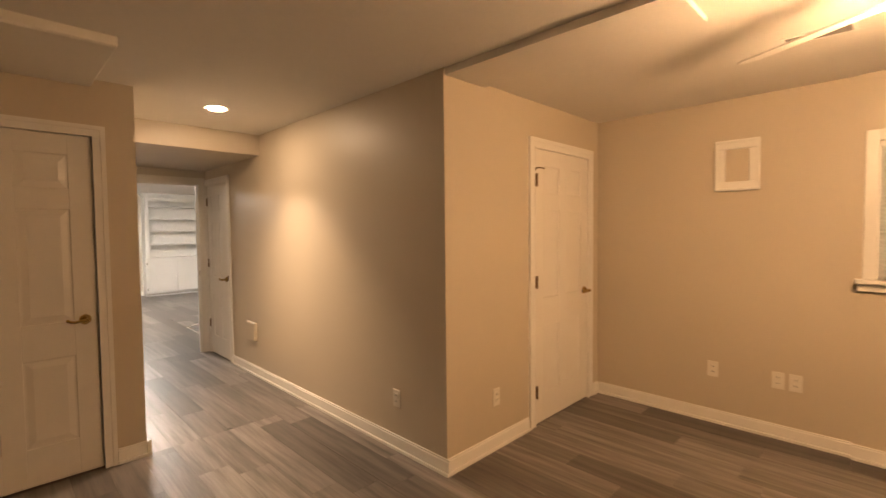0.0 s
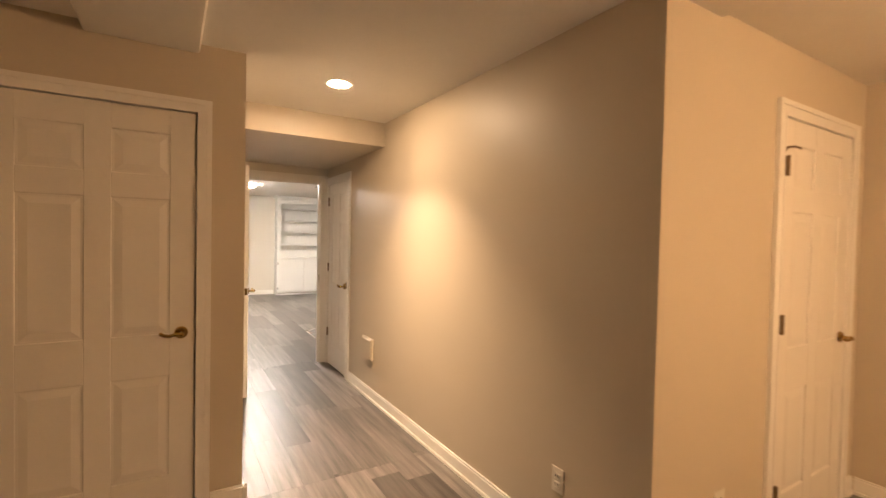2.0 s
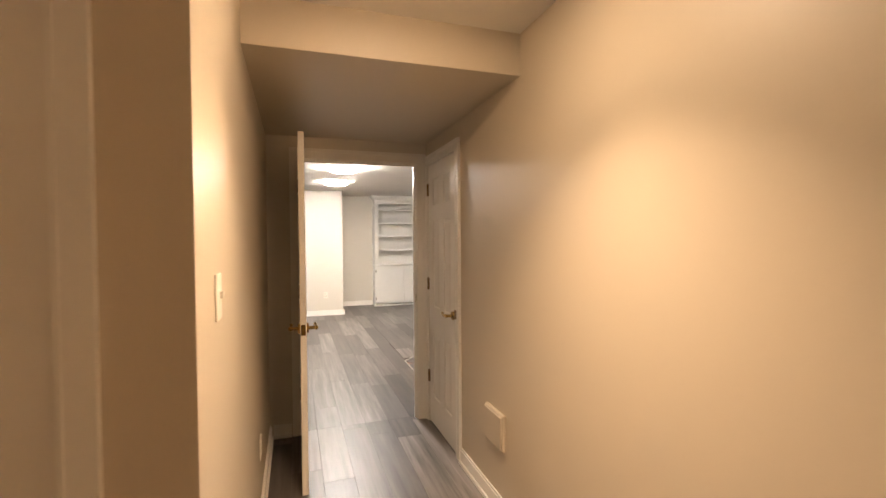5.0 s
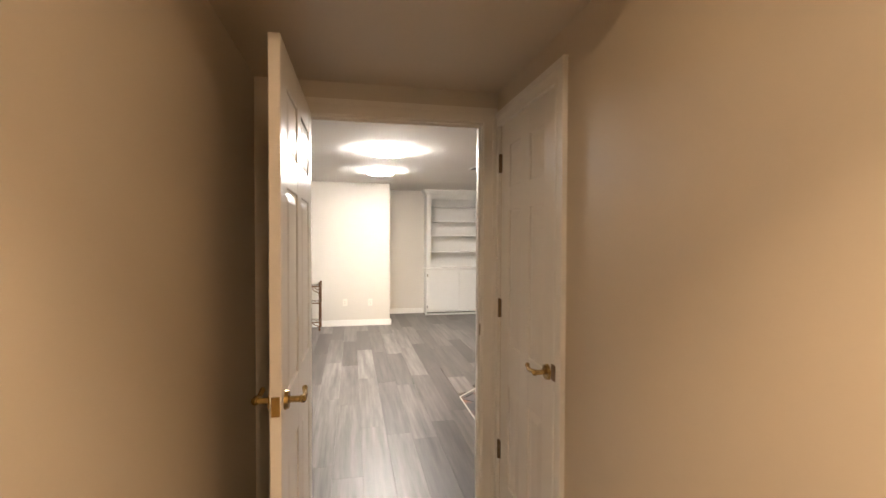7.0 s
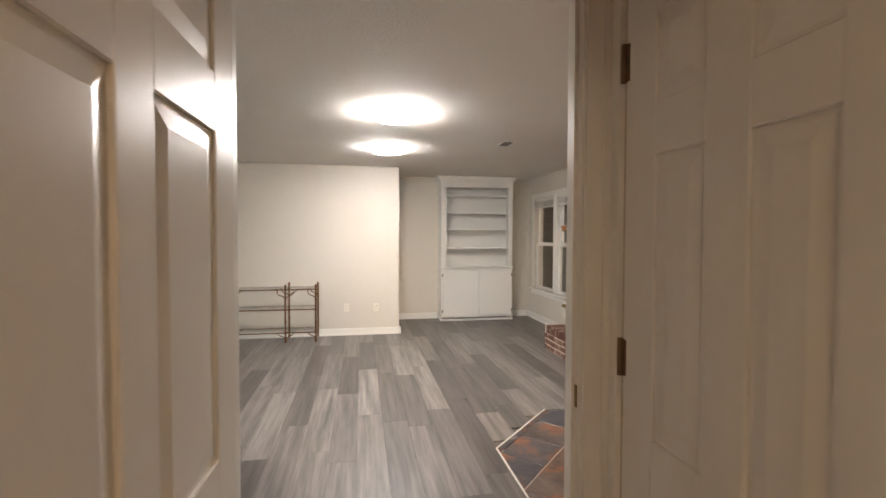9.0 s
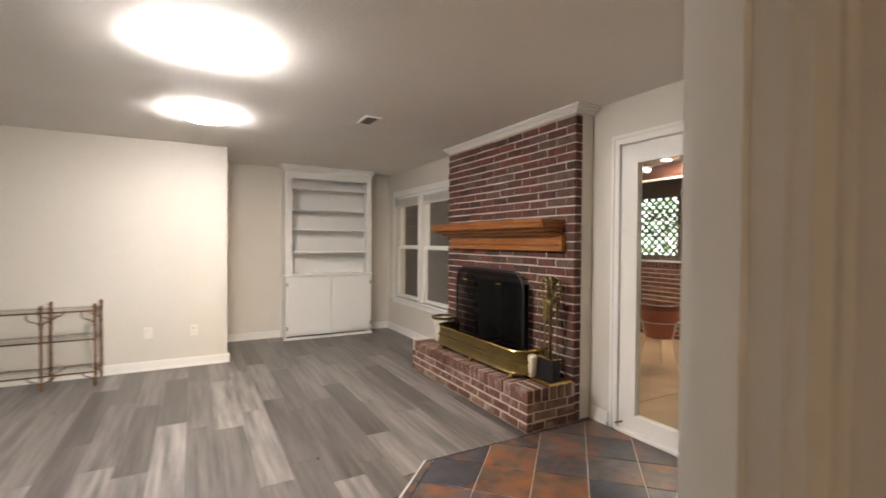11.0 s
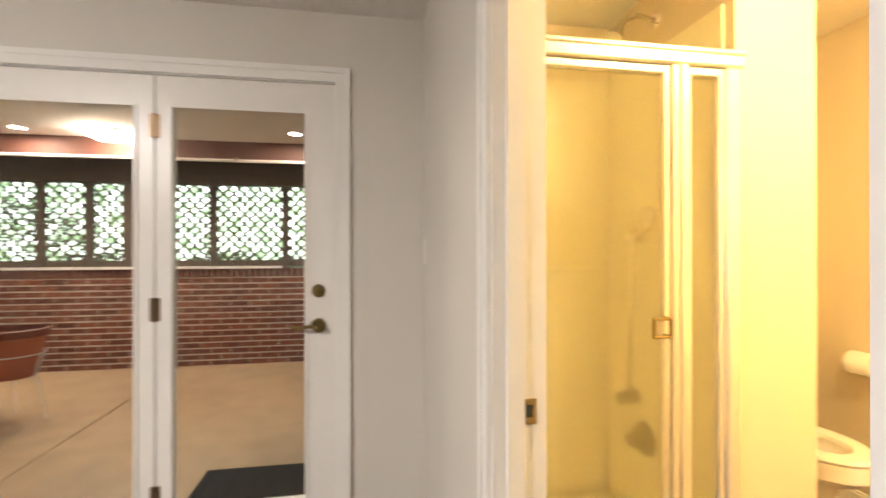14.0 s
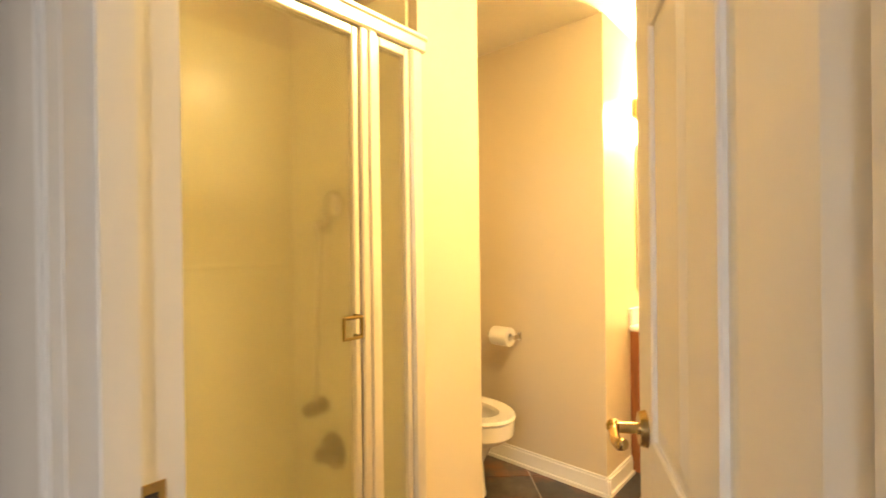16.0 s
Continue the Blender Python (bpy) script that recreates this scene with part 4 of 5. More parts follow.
plate("wall_outlet", "ivory electrical outlet low on a beige wall", "outlet", pose(3.68, 0.508, 0.400, 0, 0, -90), "outlet", "outlets of the alcove")
plate("wall_outlet", "ivory electrical outlet low on a beige wall", "outlet", pose(3.68, 0.112, 0.402, 0, 0, -90), "outlet", "outlets of the alcove")
plate("wall_outlet", "ivory electrical outlet low on a beige wall", "outlet", pose(3.68, 0.016, 0.402, 0, 0, -90), "outlet", "outlets of the alcove")
plate("wall_outlet", "ivory outlet beside the alcove door", "outlet", pose(2.236, 1.42, 0.345), "outlet")
plate("wall_outlet", "ivory outlet low on the hallway wall", "outlet", pose(1.77, 1.884, 0.345, 0, 0, -90), "outlet")
plate("wall_outlet", "white outlet on the pale grey wall", "outlet", pose(0.915, 10.84, 0.386), "outlet", "outlets of the family room")
plate("wall_outlet", "white outlet on the pale grey wall", "outlet", pose(1.322, 10.84, 0.382), "outlet", "outlets of the family room")
plate("light_switch", "white light switch beside the glazed doors", "switch", pose(3.93, 5.592, 1.268, 0, 0, 180), "switch")
plate("light_switch", "ivory light switch on the hallway wall", "switch", pose(0.58, 3.27, 1.30, 0, 0, 90), "switch")
plate("wall_outlet", "ivory outlet low on the hallway wall", "outlet", pose(0.58, 4.55, 0.36, 0, 0, 90), "outlet")
cover = thing("wall_cover", "square beige painted cover box on the hallway wall", "access cover", pose(1.77, 4.20, 0.445, 0, 0, -90))
part("cover_plate", boxes((-0.112, 0.112, -0.022, 0.0, -0.094, 0.094), bevel=0.006), M_HALL, cover)
part("lip", boxes((-0.104, 0.104, -0.030, -0.0215, -0.086, 0.086), bevel=0.005), M_HALL, cover)


M_VENT = plain("dull_vent_enamel", (0.17, 0.16, 0.15), 0.5, vary=0.15)


def register(x, y, z, lx, ly, label, n_slat=5):
    t = thing("ceiling_vent", label, "vent", pose(x, y, z))
    part("frame", boxes((-lx, lx, -ly, -ly + 0.018, -0.006, 0), (-lx, lx, ly - 0.018, ly, -0.006, 0), (-lx, -lx + 0.018, -ly + 0.018, ly - 0.018, -0.006, 0), (lx - 0.018, lx, -ly + 0.018, ly - 0.018, -0.006, 0)), M_TRIM, t)
    part("backing", boxes((-lx + 0.018, lx - 0.018, -ly + 0.018, ly - 0.018, -0.0015, -0.0005)), M_DARK, t, "dark duct opening")
    along = lx > ly
    for i in range(n_slat):
        q = (i + 0.5) / n_slat * 2 - 1
        c = q * ((ly if along else lx) - 0.02)
        r = (-lx + 0.018, lx - 0.018, c - 0.005, c + 0.005) if along else (c - 0.005, c + 0.005, -ly + 0.018, ly - 0.018)
        part("slat", boxes((*r, -0.007, -0.002)), M_VENT, t)
    return t


register(2.622, 9.00, FC, 0.068, 0.125, "white ceiling vent in the family room")
register(2.555, 6.57, FC, 0.115, 0.08, "white ceiling vent near the doorway")
register(2.72, -0.15, 2.368, 0.065, 0.14, "white ceiling vent in the alcove", 4)


# ---------------------------------------------------------------- first room: picture frame, window, ceiling fan
pic = thing("picture_frame", "empty white wooden picture frame on a beige wall", "picture frame", pose(3.68, 0.372, 1.893, 0, 0, -90))
w, h, f = 0.138, 0.180, 0.066
for name, r in (("rail", (-w, w, h - f, h)), ("rail", (-w, w, -h, -h + f)), ("stile", (-w, -w + f, -h + f, h - f)), ("stile", (w - f, w, -h + f, h - f))):
    part(name, boxes((r[0], r[1], -0.022, 0.0, r[2], r[3]), bevel=0.006), M_TRIM, pic)
part("outer_bead", boxes((-w, w, -0.03, -0.022, h - 0.02, h), (-w, w, -0.03, -0.022, -h, -h + 0.02), (-w, -w + 0.02, -0.03, -0.022, -h + 0.02, h - 0.02), (w - 0.02, w, -0.03, -0.022, -h + 0.02, h - 0.02), bevel=0.003), M_TRIM, pic)

win2 = thing("window_2", "white window with lowered slatted blinds", "window", kind="structure")
part("window_frame", boxes((3.638, 3.655, -0.36, -0.295, 1.13, 2.025), (3.638, 3.655, -1.365, -1.30, 1.13, 2.025), (3.638, 3.655, -1.30, -0.36, 1.96, 2.025), bevel=0.003), M_TRIM, win2)
part("window_sill", boxes((3.590, 3.750, -1.40, -0.262, 1.104, 1.130), (3.625, 3.655, -1.38, -0.275, 1.055, 1.104), bevel=0.004), M_TRIM, win2)
part("sash", boxes((3.710, 3.740, -0.41, -0.36, 1.13, 1.96), (3.710, 3.740, -1.30, -1.25, 1.13, 1.96), (3.710, 3.740, -1.25, -0.41, 1.13, 1.18), (3.710, 3.740, -1.25, -0.41, 1.91, 1.96)), M_TRIM, win2)
p = part("pane", boxes((3.722, 3.727, -1.255, -0.405, 1.175, 1.915)), M_GLASS, win2, "clear glass pane")
p.visible_shadow = False
bl2 = thing("window_blind", "white slatted blind, lowered over the window", "blind")
part("head_rail", boxes((3.662, 3.690, -1.295, -0.365, 1.925, 1.958)), M_IVORY, bl2)
bm = box(bmesh.new(), -0.012, 0.012, -1.292, -0.368, -0.001, 0.001)
slat_mesh = mesh_of("slat", bm, M_IVORY)
for i in range(33):
    ob = new("slat", slat_mesh)
    ob.parent = bl2
    ob.matrix_basis = pose(3.676, 0, 1.145 + i * 0.0237, 0, 52, 0)

fan = thing("ceiling_fan", "white ceiling fan with four lit glass globes", "ceiling fan", pose(2.04, -0.58, 2.368))
part("canopy", lathe(bmesh.new(), [(0.07, 0.0), (0.068, -0.02), (0.03, -0.045), (0.014, -0.05)], seg=24), M_TRIM, fan, "", True)
part("motor_housing", lathe(bmesh.new(), [(0.02, -0.05), (0.09, -0.07), (0.11, -0.10), (0.11, -0.15), (0.08, -0.175), (0.05, -0.18)], seg=28), M_TRIM, fan, "", True)
part("light_fitter", lathe(bmesh.new(), [(0.05, -0.18), (0.06, -0.19), (0.055, -0.215), (0.02, -0.23)], seg=24), M_TRIM, fan, "", True)
LIT_SHADE = glowing("lit_globe", (1.0, 0.605, 0.315), 170)
for i in range(4):
    a = radians(60 + 90 * i)
    c, s = math.cos(a), math.sin(a)
    arm = part("light_arm", tube(bmesh.new(), [(0.04 * c, 0.04 * s, -0.205), (0.075 * c, 0.075 * s, -0.20), (0.10 * c, 0.10 * s, -0.215)], 0.008), M_TRIM, fan)
    part("light_globe", lathe(bmesh.new(), [(0.022, -0.21), (0.045, -0.225), (0.062, -0.265), (0.058, -0.305), (0.03, -0.335), (0.006, -0.342)], (0.102 * c, 0.102 * s, 0.0), 20), LIT_SHADE, arm, "glowing warm glass globe", True)
for i in range(5):
    a = radians(60 + 72 * i)
    bm = bmesh.new()
    c, s = math.cos(a), math.sin(a)
    box(bm, 0.16, 0.78, -0.062, 0.062, -0.004, 0.004)
    bmesh.ops.bevel(bm, geom=[e for e in bm.edges if abs(e.verts[0].co.z - e.verts[1].co.z) > 0.005], offset=0.03, segments=3, affect="EDGES")
    bm.transform(Matrix.Translation((0, 0, -0.145)) @ Matrix.Rotation(a, 4, "Z") @ Matrix.Rotation(radians(-13), 4, "X"))
    bl = part("blade", bm, M_TRIM, fan)
    bm = box(bmesh.new(), 0.09, 0.22, -0.018, 0.018, -0.003, 0.003)
    bm.transform(Matrix.Translation((0, 0, -0.138)) @ Matrix.Rotation(a, 4, "Z"))
    part("blade_arm", bm, M_TRIM, bl)

# ---------------------------------------------------------------- porch behind the glazed doors
setting("ground", boxes((4.15, 400, -300, 400, -0.6, -0.3)), plain("garden_ground", (0.09, 0.12, 0.055), 0.95, vary=0.4, grain=5), "dark garden ground beyond the porch", "ground")
setting("floor_porch", boxes((4.15, 7.65, 2.0, 7.93, -0.3, -0.05), (4.15, 7.65, 7.942, 12.2, -0.3, -0.05)), M_CONC, "tan concrete porch slab with a joint", "floor")
setting("ceiling_porch", boxes((4.16, 7.7, 2.0, 12.2, 2.42, 2.5)), plain("weathered_porch_ceiling", (0.86, 0.84, 0.80), 0.8, vary=0.1), "off-white porch ceiling", "ceiling")
setting("wall_porch_ends", boxes((4.16, 7.65, 1.9, 2.0, -0.3, 2.5)), M_REDBROWN, "red-brown porch end wall", "wall")
setting("beam_red", boxes((6.93, 7.07, 2.0, 12.2, 2.235, 2.42)), M_REDBROWN, "red-brown painted porch beam", "beam")
setting("beam_dark", boxes((7.40, 7.56, 2.0, 12.2, 2.03, 2.42)), M_DARKWOOD, "dark stained porch header", "beam")
pipe = thing("conduit_pipe", "white pipe along the porch beam", "pipe", group="")
part("tube", cyl(bmesh.new(), (6.90, 2.0, 2.213), (6.90, 12.2, 2.213), 0.017, seg=12), M_TRIM, pipe, "", True)
for y in (5.5, 7.2, 8.2, 9.9):
    part("strap", boxes((6.875, 6.93, y - 0.012, y + 0.012, 2.205, 2.25)), M_CHROME, pipe)

porch_wall = thing("wall_porch", "red brick half wall round the porch", "wall", kind="structure")
part("mortar", boxes((7.4525, 7.60, 2.0, 12.2, -0.3, 1.055)), plain("white_mortar", (0.56, 0.50, 0.43), 0.95, vary=0.15, grain=60), porch_wall, "pale mortar joints")
rows = bmesh.new()
PB = random_tinted("porch_brick", [(0.0, (0.095, 0.028, 0.019)), (0.5, (0.15, 0.042, 0.027)), (1.0, (0.20, 0.070, 0.044))], 0.85, (1, 1, 1), 20.0, 0.4, 0.6)
near_mesh = brick_mesh(BL - 0.006, 0.05, CH - JT, PB, 0.003)
for c in range(15):
    z = -0.05 + c * CH
    y = 2.0 + (0.0 if c % 2 else 0.106)
    while y < 12.6:
        if 6.4 < y < 9.8:
            ob = new("brick", near_mesh)
            ob.parent = porch_wall
            ob.matrix_basis = pose(7.450 + brng.uniform(-0.002, 0.002), y, z)
        else:
            box(rows, 7.450, 7.48, y, y + BL - 0.006, z, z + CH - JT)
        y += BL
tagged(part("brick_rest", rows, PB, porch_wall), kind="stuff")
bm = bmesh.new()
for i in range(int(10.8 / 0.0677)):
    box(bm, 7.446, 7.60, 2.0 + i * 0.0677, 2.0 + i * 0.0677 + 0.057, 0.965, 1.062)
tagged(part("rowlock_cap", bm, PB, porch_wall), kind="stuff")
setting("trim_porch_ledge", boxes((7.425, 7.64, 6.85, 12.2, 1.062, 1.09)), plain("weathered_white_ledge", (0.80, 0.79, 0.77), 0.8, vary=0.3, grain=8), "weathered pale ledge on the half wall", "trim")

POSTS = (3.6, 4.5, 5.3, 6.10, 6.813, 7.613, 8.494, 8.907, 9.385, 10.2, 11.0, 11.9)
for y in POSTS:
    wd = 0.065 if y == 8.494 else 0.035
    setting("post_porch", boxes((7.46, 7.54, y - wd, y + wd, 1.06, 2.03), bevel=0.004), M_DARKWOOD, "dark stained wooden porch post", "post")
for y0, y1 in zip(POSTS, POSTS[1:]):
    lat = thing("lattice_panel", "dark wooden diagonal lattice panel between porch posts", "lattice", pose(7.50, 0, 0), group="porch lattice panels")
    a, b, z0, z1 = y0 + 0.03, y1 - 0.03, 1.15, 2.03
    part("bottom_rail", boxes((-0.02, 0.02, a, b, 1.086, 1.16)), M_DARKWOOD, lat)
    step, sw = 0.118, 0.0125
    for s in (-1, 1):
        k = math.floor((-(z1 - z0)) / step)
        while k * step < (b - a) + (z1 - z0):
            # a line y = a + k*step + s*(z - z0), clipped to the panel
            q = k * step
            pts = []
            for z in (z0, z1):
                pts.append([a + q + (z - z0) if s > 0 else b - q - (z - z0), z])
            (ya, za), (yb, zb) = pts
            lo, hi = 0.0, 1.0
            for edge, sign in ((a, 1), (b, -1)):
                fa, fb = sign * (ya - edge), sign * (yb - edge)
                if fa < 0 and fb < 0:
                    lo, hi = 1, 0
                elif fa < 0:
                    lo = max(lo, fa / (fa - fb))
                elif fb < 0:
                    hi = min(hi, fa / (fa - fb))
            k += 1
            if hi - lo < 0.03:
                continue
            A = Vector((s * 0.005, ya + (yb - ya) * lo, za + (zb - za) * lo))
            B = Vector((s * 0.005, ya + (yb - ya) * hi, za + (zb - za) * hi))
            bm = box(bmesh.new(), -0.004, 0.004, -sw, sw, -(B - A).length / 2, (B - A).length / 2)
            ang = math.atan2(B.y - A.y, B.z - A.z)
            bm.transform(Matrix.Translation((A + B) / 2) @ Matrix.Rotation(-ang, 4, "X"))
            part("slat", bm, M_DARKWOOD, lat)

# glowing panel seen through the lattice: garden sunlight painted into its emission colour
m, n, l, b = nodes_of("glowing_garden")
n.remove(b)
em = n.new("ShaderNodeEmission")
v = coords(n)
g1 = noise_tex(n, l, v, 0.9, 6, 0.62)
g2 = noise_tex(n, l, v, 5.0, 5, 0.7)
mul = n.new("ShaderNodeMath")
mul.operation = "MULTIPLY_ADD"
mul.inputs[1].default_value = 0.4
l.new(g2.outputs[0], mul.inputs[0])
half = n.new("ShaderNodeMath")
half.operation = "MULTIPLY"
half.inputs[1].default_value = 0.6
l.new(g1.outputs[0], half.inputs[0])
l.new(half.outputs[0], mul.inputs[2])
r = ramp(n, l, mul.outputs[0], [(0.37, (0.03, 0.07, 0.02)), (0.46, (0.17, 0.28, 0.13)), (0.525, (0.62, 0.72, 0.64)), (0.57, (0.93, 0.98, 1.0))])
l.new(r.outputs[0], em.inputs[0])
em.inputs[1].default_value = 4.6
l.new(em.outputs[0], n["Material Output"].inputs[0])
setting("backdrop", boxes((60.0, 60.2, -60, 90, -0.5, 45)), m, "glowing panel painted as sunlit trees and sky beyond the porch", "backdrop")

M_LEAF = random_tinted("green_leaf", [(0.0, (0.05, 0.11, 0.025)), (1.0, (0.12, 0.22, 0.06))], 0.5, (1, 1, 1), 9.0, 0.3, 0.1)


def shrub(x, y, h, r, seed):
    rg = random.Random(seed)
    t = thing("shrub", "leafy green shrub in the garden behind the porch", "shrub", pose(x, y, -0.3), group="garden shrubs")
    bm = bmesh.new()
    for i in range(6):
        a = rg.uniform(0, 6.28)
        cyl(bm, (0, 0, 0), (r * 0.5 * math.cos(a), r * 0.5 * math.sin(a), h * rg.uniform(0.5, 0.8)), 0.02, 0.006, 6)
    part("stem", bm, M_DARKWOOD, t)
    vs, fs = [], []
    for i in range(700):
        d = Vector((rg.gauss(0, 1), rg.gauss(0, 1), rg.gauss(0, 1))).normalized() * rg.uniform(0.55, 1.0) ** 0.6
        c = Vector((d.x * r, d.y * r * 1.3, h * 0.58 + d.z * h * 0.42)) * 1.0
        u = Vector((rg.gauss(0, 1), rg.gauss(0, 1), rg.gauss(0, 1))).normalized()
        w2 = u.orthogonal().normalized()
        s = rg.uniform(0.05, 0.10)
        k = len(vs)
        vs += [c - u * s, c + w2 * s * 0.45, c + u * s, c - w2 * s * 0.45]
        fs.append((k, k + 1, k + 2, k + 3))
    me = bpy.data.meshes.new("crown")
    me.from_pydata(vs, [], fs)
    me.materials.append(M_LEAF)
    ob = new("crown", me)
    ob.parent = t
    return t


for i, (x, y, h, r) in enumerate(((9.4, 7.0, 1.5, 0.6), (9.8, 9.6, 1.7, 0.8), (10.5, 11.8, 2.6, 1.0), (10.8, 8.4, 1.6, 0.7))):
    shrub(x, y, h, r, i)

# lamps of the porch
def square_light(x, y, z):
    t = thing("porch_light", "square ceiling light on the porch, switched on", "ceiling light", pose(x, y, z))
    part("base", boxes((-0.15, 0.15, -0.15, 0.15, -0.02, 0.0), bevel=0.01), M_TRIM, t)
    part("diffuser", boxes((-0.13, 0.13, -0.13, 0.13, -0.08, -0.02), bevel=0.02), glowing("lit_porch_diffuser", (1.0, 0.82, 0.62), 90), t, "glowing square diffuser")


square_light(6.67, 8.30, 2.42)
# the one at (5.7, 10.9) is unseen, added to light the end siding
for x, y in ((6.66, 9.05), (6.5, 6.55), (5.7, 10.9)):
    t = thing("recessed_light", "small round recessed light, seen or added, in the porch ceiling", "recessed light", pose(x, y, 2.42), group="porch downlights")
    part("trim_ring", lathe(bmesh.new(), [(0.055, -0.001), (0.07, -0.003), (0.066, -0.007), (0.052, -0.004)], seg=24, hollow=True), M_TRIM, t)
    part("lens", lathe(bmesh.new(), [(0.05, -0.001), (0.05, -0.004)], seg=24), glowing("lit_small_lens", (1.0, 0.82, 0.62), 700), t, "glowing lens")

# planter on a wire stand, door mat
pot = thing("plant_pot", "terracotta pot with a dark rim on a wire stand", "plant pot", pose(5.90, 8.58, -0.05))
part("bowl", lathe(bmesh.new(), [(0.13, 0.34), (0.15, 0.36), (0.21, 0.66), (0.20, 0.67), (0.14, 0.38), (0.02, 0.38)], seg=28), M_TERRA, pot, "", True)
part("rim", lathe(bmesh.new(), [(0.205, 0.655), (0.228, 0.66), (0.228, 0.715), (0.212, 0.72), (0.205, 0.70)], seg=28, hollow=True), plain("dark_red_rim", (0.20, 0.065, 0.045), 0.5), pot, "dark rim", True)
part("soil", lathe(bmesh.new(), [(0.19, 0.62), (0.19, 0.64)], seg=24), plain("potting_soil", (0.04, 0.03, 0.02), 0.95, vary=0.4), pot)
for i in range(3):
    a = radians(30 + 120 * i)
    part("leg", tube(bmesh.new(), [(0.20 * math.cos(a), 0.20 * math.sin(a), 0.52), (0.16 * math.cos(a), 0.16 * math.sin(a), 0.36), (0.24 * math.cos(a), 0.24 * math.sin(a), 0.0)], 0.007), M_IVORY, pot, "pale metal leg")
part("hoop", tube(bmesh.new(), [(0.198 * math.cos(a), 0.198 * math.sin(a), 0.52) for a in [2 * math.pi * i / 20 for i in range(21)]], 0.005), M_IVORY, pot)
mat_ob = thing("door_mat", "black rubber door mat on the porch slab", "door mat", pose(4.58, 6.38, -0.05))
part("pad", boxes((-0.19, 0.19, -0.42, 0.42, 0.0, 0.012), bevel=0.004), M_RUBBER, mat_ob)
for i in range(12):
    y = -0.385 + i * 0.07
    part("rib", boxes((-0.175, 0.175, y - 0.012, y + 0.012, 0.012, 0.017)), M_RUBBER, mat_ob)

# end wall of the porch, seen through the window: lapped siding
nb = thing("wall_outside", "dark grey lapped siding at the porch end", "wall", kind="structure")
part("siding_core", boxes((4.16, 7.66, 12.22, 12.34, -0.3, 2.5)), M_MORTAR, nb)
M_SIDING = plain("grey_siding_board", (0.085, 0.078, 0.07), 0.65)
for i in range(15):
    bm = bmesh.new()
    z = -0.05 + i * 0.165
    q = [bm.verts.new(p) for p in ((4.165, 12.22, z), (4.165, 12.185, z), (4.165, 12.21, z + 0.16), (4.165, 12.22, z + 0.16), (7.45, 12.22, z), (7.45, 12.185, z), (7.45, 12.21, z + 0.16), (7.45, 12.22, z + 0.16))]
    for f in ((0, 1, 2, 3), (4, 7, 6, 5), (0, 4, 5, 1), (1, 5, 6, 2), (2, 6, 7, 3)):
        bm.faces.new([q[k] for k in f])
    part("siding_board", bm, M_SIDING, nb)

hook = part("hinge_stop", tube(bmesh.new(), [(-0.002, -0.024, 1.86), (-0.002, -0.035, 1.885), (0.02, -0.055, 1.888), (0.062, -0.062, 1.885)], 0.005), M_HINGE, bpy.data.objects["door_2"], "dark bronze hinge-pin stop")
ball_bm = ball(bmesh.new(), (0.065, -0.062, 1.885), 0.009)
part("stop_tip", ball_bm, M_PLATE, hook)


# ---------------------------------------------------------------- bathroom
M_SATIN = plain("satin_cream_metal", (0.80, 0.76, 0.68), 0.38, 0.65, vary=0.04)
shower = thing("shower_stall", "framed shower stall with frosted glass and cream surround", "shower")
part("surround", boxes((3.985, 3.998, 4.642, 5.478, 0.10, 2.12), (3.24, 3.985, 5.466, 5.478, 0.10, 2.12), (3.24, 3.985, 4.642, 4.654, 0.10, 2.12)), M_CREAM, shower, "cream acrylic surround")
part("soap_ledge", boxes((3.965, 3.985, 4.70, 5.20, 1.17, 1.19), bevel=0.006), M_CREAM, shower, "moulded cream ledge")
part("tray", boxes((3.24, 3.985, 4.654, 5.466, 0.0, 0.06)), M_CREAM, shower)
part("curb", boxes((3.16, 3.24, 4.642, 5.478, 0.0, 0.12), bevel=0.012), M_CREAM, shower)
part("header", boxes((3.172, 3.232, 4.625, 5.475, 1.875, 1.925), (3.166, 3.238, 4.62, 5.476, 1.912, 1.932), bevel=0.006), M_SATIN, shower, "brushed metal header rail")
part("sill_rail", boxes((3.18, 3.225, 4.645, 5.475, 0.12, 0.145), bevel=0.004), M_SATIN, shower)
m, n, l, b = nodes_of("frosted_glass")
b.inputs["Base Color"].default_value = (0.95, 0.93, 0.85, 1)
b.inputs["Transmission Weight"].default_value = 1.0
b.inputs["IOR"].default_value = 1.12
b.inputs["Roughness"].default_value = 0.22
dif = n.new("ShaderNodeBsdfTranslucent")
dif.inputs[0].default_value = (0.9, 0.88, 0.78, 1)
mx = n.new("ShaderNodeMixShader")
mx.inputs[0].default_value = 0.22
l.new(b.outputs[0], mx.inputs[1])
l.new(dif.outputs[0], mx.inputs[2])
l.new(mx.outputs[0], n["Material Output"].inputs[0])
M_FROST = m
sd = part("shower_door", boxes((3.184, 3.220, 5.435, 5.460, 0.15, 1.872), (3.184, 3.220, 4.893, 4.915, 0.15, 1.872), (3.184, 3.220, 4.915, 5.435, 1.845, 1.872), (3.184, 3.220, 4.915, 5.435, 0.15, 0.178), bevel=0.004), M_SATIN, shower, "brushed metal door frame")
part("pane", boxes((3.198, 3.204, 4.912, 5.438, 0.176, 1.848)), M_FROST, sd, "frosted glass pane").visible_shadow = False
hd = bmesh.new()
tube(hd, [(3.184, 4.918, 1.058), (3.150, 4.918, 1.058), (3.150, 4.918, 1.002), (3.184, 4.918, 1.002)], 0.005)
